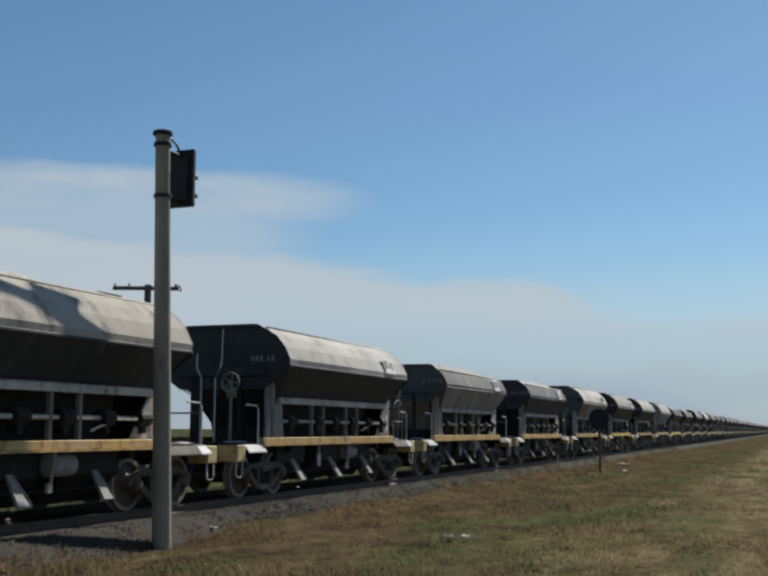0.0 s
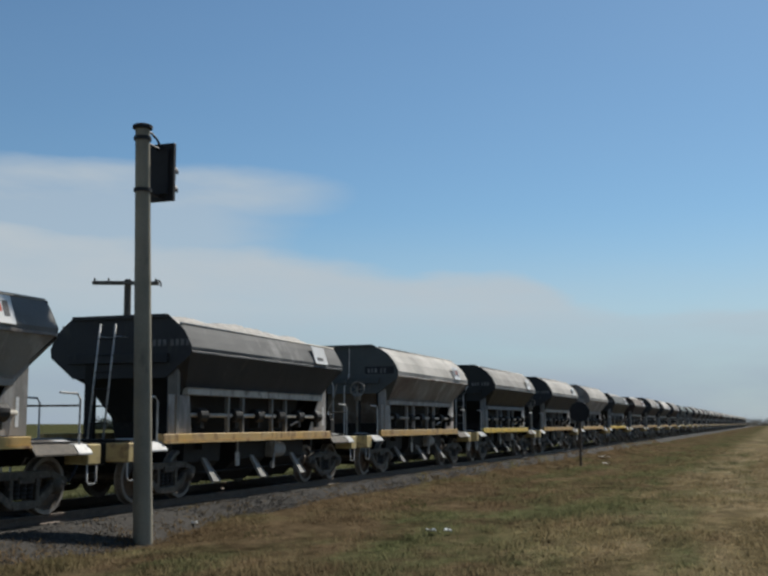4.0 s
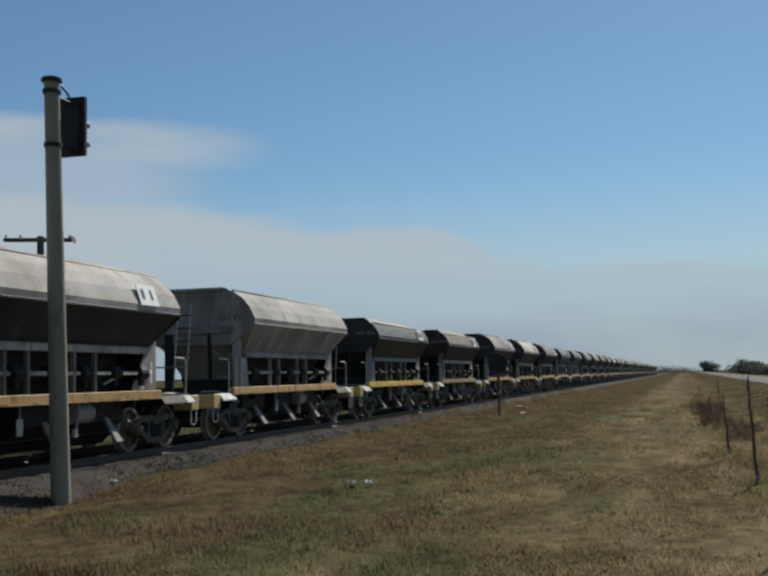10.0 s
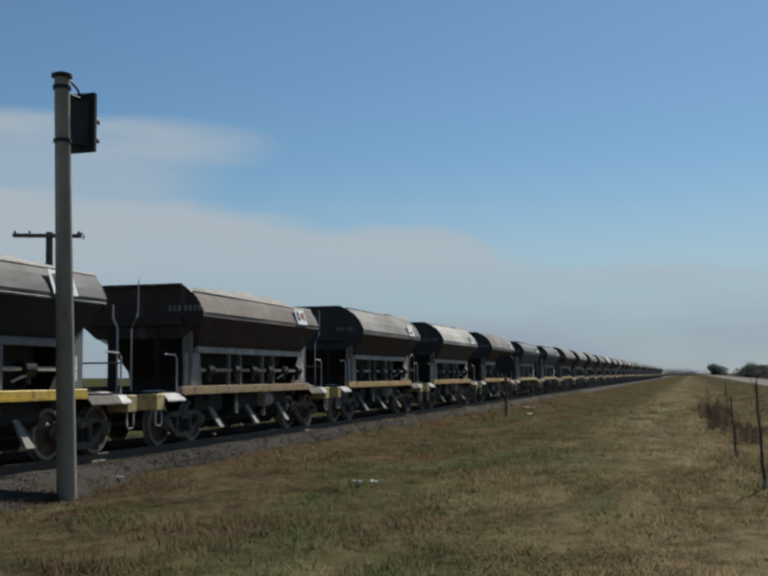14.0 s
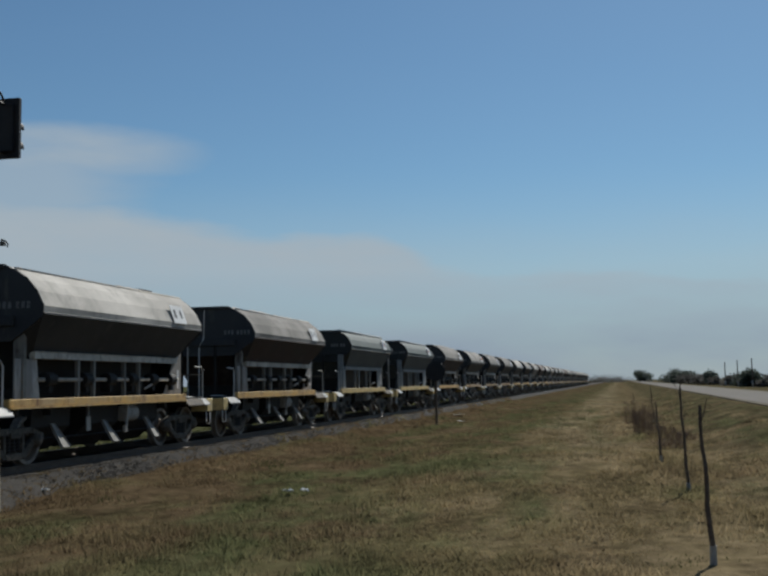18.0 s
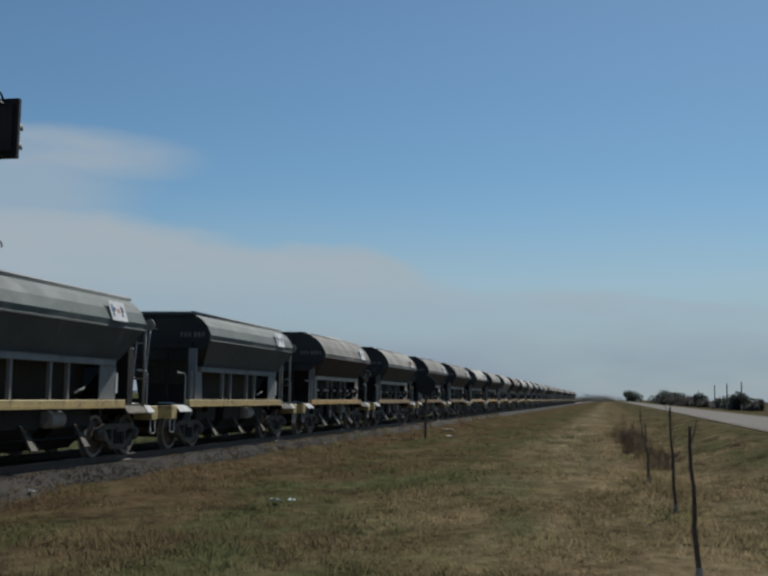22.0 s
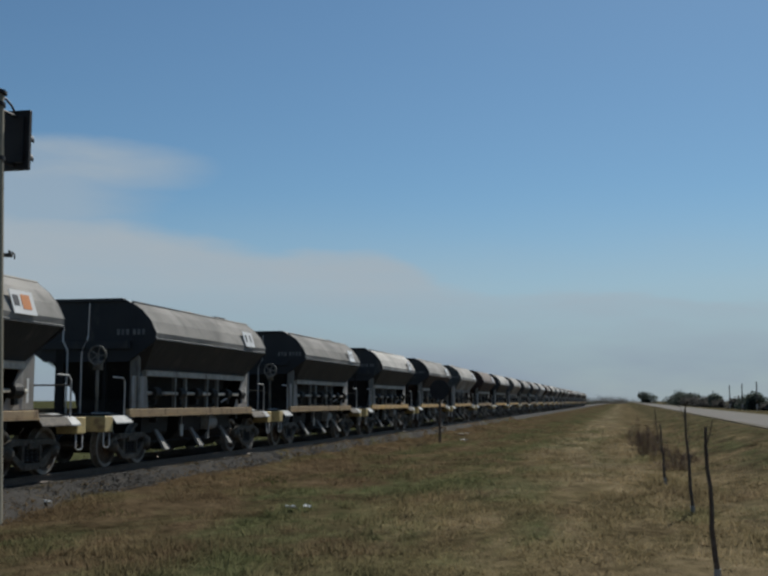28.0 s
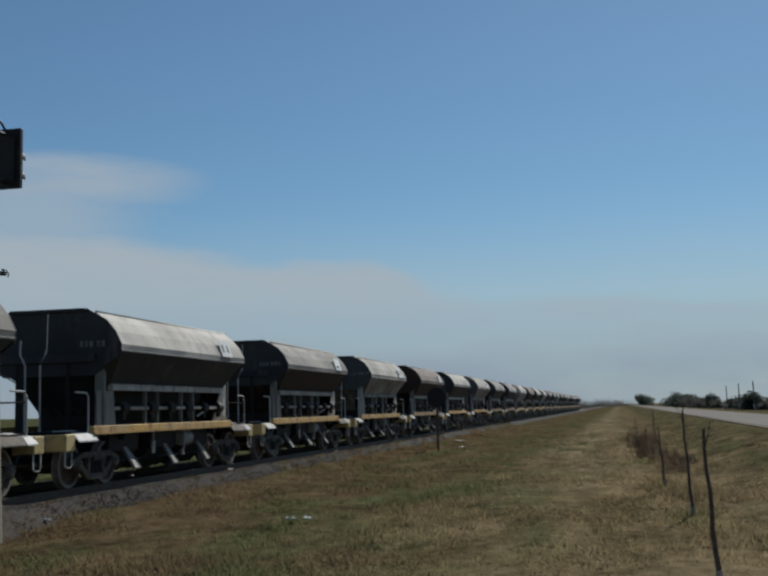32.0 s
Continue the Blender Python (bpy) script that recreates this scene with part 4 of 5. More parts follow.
def axle_box(g, s, y):
    g.lathe([(0.0, 0.13), (0.10, 0.13), (0.16, 0.10), (0.19, 0.04)] if s > 0 else [(0.0, 0.13), (-0.10, 0.13), (-0.16, 0.10), (-0.19, 0.04)], "x", 14, (s * 1.0, y, WHEEL_R))


def bolster(g):
    g.prism([(-1.15, 0.60), (1.15, 0.60), (1.15, 0.50), (0.5, 0.40), (-0.5, 0.40), (-1.15, 0.50)], "y", -0.17, 0.17)
    g.lathe([(0.60, 0.22), (0.72, 0.22)], "z", 14, (0, 0, 0))
    for y in (-0.42, 0.42):
        g.box(-0.95, 0.95, y - 0.04, y + 0.04, 0.30, 0.38)


def axle(g):
    g.tube([(-1.1, 0, 0), (1.1, 0, 0)], 0.075, 10)


def wheel(g, s):
    prof = [(-0.05, 0.10), (-0.05, 0.16), (-0.012, 0.20), (0.004, 0.32), (-0.04, 0.355), (-0.045, WHEEL_R - 0.002)]
    back = [(0.05, WHEEL_R - 0.005), (0.055, 0.355), (0.03, 0.32), (0.016, 0.20), (0.06, 0.16), (0.06, 0.10)]
    g.lathe([(s * (0.87 - h), r) for h, r in prof + back], "x", 28)


def tyre(g, s):
    g.lathe([(s * (0.87 - h), r) for h, r in [(-0.056, 0.37), (-0.056, WHEEL_R - 0.008), (-0.048, WHEEL_R), (0.05, WHEEL_R + 0.002), (0.062, WHEEL_R + 0.026), (0.078, WHEEL_R + 0.022), (0.082, 0.37)]], "x", 28, (0, 0, 0), True)


def wheelset_mesh():
    if "wheelset" not in MESHES:
        g = Geo()
        axle(g)
        wheel(g, 1)
        wheel(g, -1)
        n = len(g.f)
        tyre(g, 1)
        tyre(g, -1)
        me = g.mesh("wheelset", M_WHEEL, 0, True)
        me.materials.append(M_TREAD)
        for p in me.polygons:
            p.material_index = 1 if p.index >= n else 0
        MESHES["wheelset"] = me
    return MESHES["wheelset"]


def spring(g, s, y):
    for j in range(5):
        z = 0.27 + 0.06 * j
        g.lathe([(z, 0.052), (z + 0.015, 0.064), (z + 0.03, 0.064), (z + 0.045, 0.052), (z + 0.06, 0.052)], "z", 10, (s * 1.06, y, 0))


def add_bogie(wagon, y, full):
    bog = part("bogie", cached("bolster", M_BOGIE, bolster, 0.01), wagon, "dusty cast-steel two-axle bogie", pose(0, y, 0))
    for s in (-1, 1):
        part("side_frame", cached("side_frame" + str(s), M_BOGIE, lambda g: side_frame(g, s), 0.012), bog)
        if full:
            for yy in (-0.15, 0.0, 0.15):
                part("spring", cached("spring%d%.2f" % (s, yy), M_UNDER, lambda g: spring(g, s, yy)), bog)
        for a in (-AXLE, AXLE):
            if full or s > 0:
                part("axle_box", cached("axle_box%d%.1f" % (s, a), M_BOGIE, lambda g: axle_box(g, s, a), 0, True), bog)
    sets = []
    for a in (-AXLE, AXLE):
        ws = part("wheelset", wheelset_mesh(), bog, "worn steel wheelset with bright rims", pose(0, a, WHEEL_R))
        sets.append(ws)
    return sets


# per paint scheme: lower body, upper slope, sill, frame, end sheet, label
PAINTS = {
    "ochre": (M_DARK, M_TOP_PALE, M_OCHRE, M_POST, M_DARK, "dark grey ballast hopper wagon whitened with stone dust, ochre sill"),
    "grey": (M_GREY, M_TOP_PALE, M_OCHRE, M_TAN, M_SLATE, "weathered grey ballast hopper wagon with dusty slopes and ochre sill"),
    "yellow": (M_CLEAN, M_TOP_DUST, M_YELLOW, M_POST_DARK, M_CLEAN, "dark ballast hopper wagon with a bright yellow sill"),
    "slate": (M_CLEAN, M_CLEAN_LIT, M_YELLOW, M_POST_DARK, M_CLEAN, "clean slate-grey ballast hopper wagon with a bright yellow sill"),
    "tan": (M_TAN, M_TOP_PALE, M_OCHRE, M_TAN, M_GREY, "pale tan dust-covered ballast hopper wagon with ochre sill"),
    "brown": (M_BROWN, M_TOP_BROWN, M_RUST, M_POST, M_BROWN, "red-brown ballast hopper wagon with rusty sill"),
    "stained": (M_DARK, M_TOP_STAIN_SHADE, M_OCHRE, M_POST, M_DARK, "grey ballast hopper wagon with stains and painted-in shadow on lime-dusted slopes"),
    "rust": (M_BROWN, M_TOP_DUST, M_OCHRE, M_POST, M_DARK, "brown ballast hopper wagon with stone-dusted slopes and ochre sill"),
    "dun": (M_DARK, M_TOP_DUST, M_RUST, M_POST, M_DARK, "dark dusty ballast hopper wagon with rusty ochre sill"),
    "framed": (M_SLATE, M_SLATE_LIT, M_HEAD, M_POST_DARK, M_CLEAN, "slate hopper wagon with framed sides and a cover rail"),
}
#        paint, front fittings, sign plate marks, rear ladder
TRAIN = {
    -1: ("stained", "rods", 0), 0: ("ochre", "wheel", 6), 1: ("smeared", "straight", 1), 2: ("slate_ochre", "straight", 3), 3: ("grey", "wheel", 1),
    4: ("yellow", "flared", 2), 5: ("ochre", "wheel", 2), 6: ("tan", "steps", 0), 7: ("slate", "steps", 1), 8: ("brown", "rods", 1),
    9: ("rust", "rods", 3), 10: ("ochre", "rods", 2), 11: ("rust", "rods", 2), 12: ("framed", "steps", 4), 13: ("framed", "steps", 4),
    14: ("rust", "rods", 2), 15: ("dun", "wheel", 5), 16: ("dun", "wheel", 2), 17: ("dun", "wheel", 2), 18: ("ochre", "rods", 2),
    19: ("rust", "rods", 3), 20: ("grey", "ladder", 2),
}
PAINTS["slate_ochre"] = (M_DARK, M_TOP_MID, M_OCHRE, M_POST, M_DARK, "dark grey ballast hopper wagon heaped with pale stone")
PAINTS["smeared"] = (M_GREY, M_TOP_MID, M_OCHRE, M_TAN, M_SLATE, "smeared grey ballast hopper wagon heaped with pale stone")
HEAPED = (1, 2, 7, 8)
LADDER = (-0.17, 0.15)
MARKS = {
    1: [(M_MARK, [(0.08, 0.14, 0.07, 0.32), (0.17, 0.30, 0.07, 0.14), (0.19, 0.14, 0.07, 0.13)]), (M_MARK_RED, [(0.30, 0.22, 0.11, 0.16)]), (M_MARK, [(0.44, 0.14, 0.10, 0.30)])],
    2: [(M_CHALK, [(0.10, 0.16, 0.10, 0.26), (0.40, 0.16, 0.08, 0.26)])],
    3: [(M_CHALK, [(0.12, 0.10, 0.30, 0.10)])],
    4: [(M_MARK_BLUE, [(0.07, 0.12, 0.06, 0.34), (0.13, 0.26, 0.09, 0.12)]), (M_MARK_ORANGE, [(0.29, 0.22, 0.07, 0.12)]), (M_MARK_BLUE, [(0.43, 0.12, 0.05, 0.30), (0.48, 0.26, 0.06, 0.14)])],
    6: [(M_POST, [(0.04, 0.14, 0.09, 0.30), (0.15, 0.22, 0.07, 0.24)]), (M_TAN, [(0.24, 0.16, 0.05, 0.12)]), (M_OCHRE, [(0.33, 0.18, 0.12, 0.22)]), (M_POST, [(0.48, 0.14, 0.06, 0.26)])],
    5: [(M_MARK, [(0.05, 0.18, 0.15, 0.25)]), (M_MARK_ORANGE, [(0.27, 0.12, 0.24, 0.34)])],
}
WAGONS, WHEELSETS, HEAPS = {}, [], []


def build_wagon(k):
    full = k <= NEAR_LAST
    scheme, fit_kind, marks = TRAIN.get(k, (("dun", "grey", "ochre", "brown", "tan", "dun")[(k * 5) % 6], ("rods", "ladder", "wheel")[k % 3], 2))
    body, slope, sill_m, frame_m, end_m, label = PAINTS[scheme]
    at = pose(TRACK_X, FRONT + LENGTH * k, 0)
    w = thing("hopper_wagon", label, "hopper wagon", "wagons of the stone train", at=at)
    framed = scheme == "framed"
    shift = 0.2 if framed else 0.0
    low = k in HEAPED or framed
    BODY[0] = FRAMED if framed else LOW if low else TALL
    tail = "_framed" if framed else "_low" if low else ""
    P = lambda name, key, mat, build, lab="", bev=0.0, smooth=False: part(name, cached(key + tail, mat, build, bev, smooth), w, lab)
    for s in (1, -1):
        t = str(s)
        P("upper_side_sheet", "upper_side" + t, slope, lambda g: upper_side(g, s), "sloping side sheet, dust-coated, in a lit tone on slate wagons")
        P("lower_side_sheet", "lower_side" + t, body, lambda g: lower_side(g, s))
        P("waist_rail", "waist" + t, body, lambda g: waist(g, s), "", 0.008)
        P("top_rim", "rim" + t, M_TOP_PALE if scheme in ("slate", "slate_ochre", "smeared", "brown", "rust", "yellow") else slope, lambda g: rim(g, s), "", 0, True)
        P("side_flange", "flange" + t, M_FLANGE if frame_m is M_POST else frame_m, lambda g: flange(g, s), "", 0.01)
        P("side_sill", "sill" + t, sill_m, lambda g: sill(g, s), "painted side sill", 0.01)
        P("sill_lip", "sill_lip" + t, sill_m, lambda g: sill_lip(g, s))
        if s > 0:
            P("gusset", "gusset_a" + t, M_TAN if frame_m is M_POST else frame_m, lambda g: gusset(g, s, 1.84, 0.80, 0.70), "", 0.006)
        P("gusset", "gusset_b" + t, M_TAN if frame_m is M_POST else frame_m, lambda g: gusset(g, s, 8.0, 0.72, 0.72) if framed else rear_gusset(g, s), "", 0.006)
        ys = (4.05, 4.65, 6.0, 6.67) if framed else (4.02, 4.64, 5.98, 6.67)
        for y in ys:
            P("side_post", "post%s%.2f" % (t, y), frame_m, lambda g: post(g, s, y), "", 0.008)
        for y in (3.35, 5.35, 7.3):
            P("discharge_chute", "chute%s%.1f" % (t, y), M_BOGIE if framed else M_STEEL, lambda g: chute(g, s, y), "pale worn steel discharge chute")
        if s > 0:
            if not framed:
                P("gear_pipe", "gear_pipe" + t, M_FLANGE, lambda g: gear_pipe(g, s), "pale discharge control shaft", 0, True)
                for y in (2.95, 4.33, 5.32, 6.33, 7.35, 8.35):
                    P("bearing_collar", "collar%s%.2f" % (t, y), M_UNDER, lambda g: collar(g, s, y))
            P("lever", "lever" + t, M_PIPE, lambda g: lever(g, s, 7.0), "white hand lever", 0, True)
            if not framed:
                P("pull_rod", "pull_rod" + t, M_STEEL, lambda g: pull_rod(g, s), "pale slanting door rod")
                P("hanging_plate", "hanging_plate" + t, M_FLANGE, lambda g: hanging_plate(g, s), "pale plate hung below the sill")
            P("air_tank", "tank" + t, M_STEEL, lambda g: tank(g, s, 6.4), "pale steel air tank", 0, True)
        for y0, y1, mat in ((0.74, 1.5, M_PIPE), (8.95, 9.95, M_BOGIE), (9.97, 10.32, M_PIPE)):
            P("step_plate", "step_plate%s%.1f" % (t, y0), mat, lambda g: step_plate(g, s, y0, y1), "pale worn step plate over the bogie", 0.006)
    P("end_sheet", "end_sheet_f", end_m, lambda g: end_sheet(g, BODY0 - 0.0, 0.02))
    P("end_sheet", "end_sheet_r", end_m, lambda g: end_sheet(g, BODY1 - 0.02, 0.02, False))
    P("end_rib", "end_rib_f", end_m, lambda g: end_rib(g, BODY0, 0.06), "", 0.006)
    P("end_rib", "end_rib_r", end_m, lambda g: end_rib(g, BODY1 + 0.06, 0.06, False), "", 0.006)
    P("end_slope_sheet", "end_slope_f", body, lambda g: end_slope(g, True))
    P("end_slope_sheet", "end_slope_r", body, lambda g: end_slope(g, False))
    for s in (1, -1):
        for front in (True, False):
            P("corner_facet", "corner_facet%d%d" % (s, front), end_m if front else body, lambda g: corner_facet(g, s, front))
    # added dark plate, closes the see-through gap beside the rear gusset
    P("rear_bulkhead", "rear_bulkhead", M_UNDER, lambda g: g.box(-1.08, 1.08, 8.78, 8.81, 1.08, 2.16), "dark plate closing the gap behind the rear gusset")
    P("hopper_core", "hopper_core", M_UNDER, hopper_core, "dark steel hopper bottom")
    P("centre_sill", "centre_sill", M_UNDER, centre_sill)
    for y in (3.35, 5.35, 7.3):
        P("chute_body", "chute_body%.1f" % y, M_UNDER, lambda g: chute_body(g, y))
    for y in (0.55, LENGTH - 0.55):
        P("headstock", "headstock%.1f" % y, M_UNDER, lambda g: headstock(g, y), "dark headstock beam", 0.012)
        for s in (1, -1):
            P("headstock_end", "headstock_end%.1f%d" % (y, s), M_HEAD, lambda g: headstock_end(g, y, s), "painted headstock end", 0.015)
            P("stirrup_step", "stirrup%.1f%d" % (y, s), M_PIPE, lambda g: stirrup(g, s, y), "", 0, True)
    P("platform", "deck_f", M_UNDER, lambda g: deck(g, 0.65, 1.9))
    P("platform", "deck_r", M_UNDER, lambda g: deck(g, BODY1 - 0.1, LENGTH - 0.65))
    for x in (-0.60, 0.45, 1.10):
        P("end_post", "end_post_f%.1f" % x, frame_m if x > 0.5 else M_UNDER, lambda g: end_post(g, x, BODY0 + (0.10 if abs(x) > 1 else 0.02)), "", 0.006)
    for s in (1, -1):
        t = str(s)
        P("corner_handrail", "corner_f" + t, M_PIPE, lambda g: corner_rail(g, s, 1.36, -1), "white pipe handrail", 0, True)
        P("corner_handrail", "corner_r" + t, M_PIPE, lambda g: corner_rail(g, s, LENGTH - 0.85, -1), "white pipe handrail", 0, True)
    if full:
        P("cross_rail", "cross_r", M_BOGIE, lambda g: cross_rail(g, LENGTH - 0.85), "", 0, True)
        for front in (True, False):
            P("coupler", "coupler%d" % front, M_BOGIE, lambda g: coupler(g, front), "dusty steel knuckle coupler", 0.02)
            P("brake_hose", "hose%d" % front, M_BLACK, lambda g: hose(g, 0.42, front), "black rubber brake hose", 0, True)
        P("brake_rigging", "brake_rig", M_UNDER, brake_rig)
        for i in range(5 + k % 3):
            ob = P("number_bar", "number_bar", M_CHALK, number_bar, "faded white painted bar")
            ob.location = (0.74 + 0.105 * i + (0.05 if i > 2 else 0), shift, 0.05)
        if k == 3:
            P("number_panel", "number_panel", M_BLACK, lambda g: g.box(0.63, 1.48, BODY0 - 0.0045, BODY0 - 0.0005, 2.70, 2.90), "black painted number panel")
        P("side_tag", "side_tag", M_PLATE, side_tag, "small white tag")
    if fit_kind == "wheel":
        P("brake_column", "brake_column", M_POST, brake_column, "", 0, True)
        P("brake_wheel", "brake_wheel", M_POST, brake_wheel, "pale spoked hand-brake wheel", 0, True)
        for x, d in ((0.05, -1), (0.37, 1)):
            P("grab_rod", "bent_rod%.2f" % x, M_PIPE, lambda g: bent_rod(g, x, 1.1, d), "pale bent grab rod", 0, True)
    elif fit_kind == "ladder":
        for x in (0.15, 0.55):
            P("ladder_rail", "ladder_rail%.2f" % x, M_PIPE, lambda g: ladder_rail(g, x, 1.15, 1), "pale ladder rail", 0, True)
        for z in (1.35, 1.65, 1.95, 2.25):
            P("rung", "rung%.2f" % z, M_POST, lambda g: rung(g, 0.35, 1.17 + 0.05 * (z - 1.05), z), "", 0, True)
    elif fit_kind == "flared":
        for x, d in ((0.34, -1), (0.62, 1)):
            P("ladder_rail", "flared_rail%.2f" % x, M_PIPE, lambda g: bent_rod(g, x, 1.1, d, False), "pale ladder rail with a flared top", 0, True)
        for z in (1.35, 1.65, 1.95, 2.25):
            P("rung", "flared_rung%.2f" % z, M_POST, lambda g: g.tube([(0.34, 1.1, z), (0.62, 1.1, z)], 0.013, 6), "", 0, True)
    elif fit_kind in ("steps", "straight"):
        for x in LADDER:
            P("ladder_rail", "straight_rod%.2f" % x, M_PIPE, lambda g: straight_rod(g, x), "thin pale leaning ladder rail", 0, True)
        for z in (1.35, 1.65, 1.95, 2.25, 2.55, 2.85):
            P("rung", "low_rung%.2f" % z, M_UNDER, lambda g: rung(g, sum(LADDER) / 2 + 0.015, 1.34 + 0.117 * (z - 1.07), z), "", 0, True)
    else:
        for x, d in ((0.02, -1), (0.34, 1)):
            P("grab_rod", "bent_rod%.2f" % x, M_PIPE, lambda g: bent_rod(g, x, 1.1, d), "pale bent grab rod", 0, True)
    if full:
        yr = LENGTH - 1.15
        if k in (0, 9):
            P("arch_rail", "arch_rail", M_POST, lambda g: arch_rail(g, yr), "arched pale pipe rail", 0, True)
        if k in (0, 2, 4):
            P("lever_stand", "lever_stand", M_UNDER, lambda g: lever_stand(g, yr + 0.28), "dark discharge lever stand", 0.015)
        for x, lean in ((0.47, 0.3), (0.60, -0.2), (0.74, 0.6)) if k in (0, 2, 4) else ():
            P("discharge_lever", "stand_lever%.2f" % x, M_POST, lambda g: stand_lever(g, x, yr + 0.28, lean), "", 0, True)
    if marks:
        plate = P("sign_plate", "sign_plate", M_PLATE, lambda g: plate_strip(g, PLATE_Y), "white sign plate on the slope")
        if full:
            for i, (mat, bars) in enumerate(MARKS[marks]):
                for j, bar in enumerate(bars):
                    part("sign_mark", cached("sign_mark%d_%d_%d%s" % (marks, i, j, tail), mat, lambda g: plate_mark(g, PLATE_Y, [bar])), plate)
    if k in (-1, 9, 10, 16, 17):
        P("cross_plate", "cross_plate", M_UNDER, lambda g: g.box(-0.75, 0.75, 7.6, 8.25, 3.50, 3.55), "dark cross plate over the stone", 0.01)
    if framed:
        # added block that keeps the sky gap behind the framed body dark
        P("end_cabinet", "end_cabinet", M_UNDER, lambda g: g.box(-0.95, 0.95, 9.72, 10.02, 1.08, 2.30), "dark block added on the rear platform to close the gap", 0.015)
        P("cover_rail", "cover_frame", M_POST_DARK, cover_frame, "dark tubular cover frame", 0, True)
        P("rear_column", "rear_column", M_STEEL, rear_column, "grey column at the rear corner", 0, True)
        P("rear_disc", "rear_disc", M_STEEL, rear_disc, "round pale disc on the rear column")
    if framed:
        for ob in w.children:
            if ob.name.split(".")[0] in ("upper_side_sheet", "lower_side_sheet", "waist_rail", "top_rim", "end_sheet", "end_rib", "end_slope_sheet", "corner_facet", "sign_plate", "cover_rail"):
                ob.location.y += shift
    sets = []
    for y in (1.93, LENGTH - 1.93):
        sets += add_bogie(w, y, full)
    WAGONS[k] = w
    if full:
        WHEELSETS.extend(sets)
    if not framed:
        (half, base), (ridge, top_z) = BODY[0]["side"][-1], BODY[0]["crest"]
        half, base, high = half - 0.025, base - 0.02, top_z - base + 0.02 * (k % 3)
        g = Geo()
        rnd = random.Random(k)
        n, m = 60, 16
        vs = []
        for j in range(n + 1):
            y = BODY0 + 0.04 + (BODY1 - BODY0 - 0.08) * j / n
            for i in range(m + 1):
                x = half * (2 * i / m - 1)
                wave = 0.86 + 0.45 * noise.noise((y * 0.55, k * 3.1, 0.4)) + 0.25 * noise.noise((y * 1.9, x * 1.5, k * 2.3))
                flank = smooth_step(0.0, 1.0, 0.85 * (half - abs(x)) / (half - ridge))
                ends = min(1.0, 0.75 + 0.6 * j / n * 3) * min(1.0, (n - j) / (0.22 * n))
                vs.append((x, y, base + max(0.0, high * flank * wave * ends) + 0.03 * rnd.random() * flank))
        g.add(vs, [(j * (m + 1) + i, j * (m + 1) + i + 1, (j + 1) * (m + 1) + i + 1, (j + 1) * (m + 1) + i) for j in range(n) for i in range(m)])
        heap = thing("stone_heap", "heap of pale crushed stone filling a hopper wagon", "crushed stone", "", "stuff", at, g.mesh("stone_heap", M_STONE))
        HEAPS.append((heap, k))


for k in range(FIRST, LAST + 1):
    build_wagon(k)


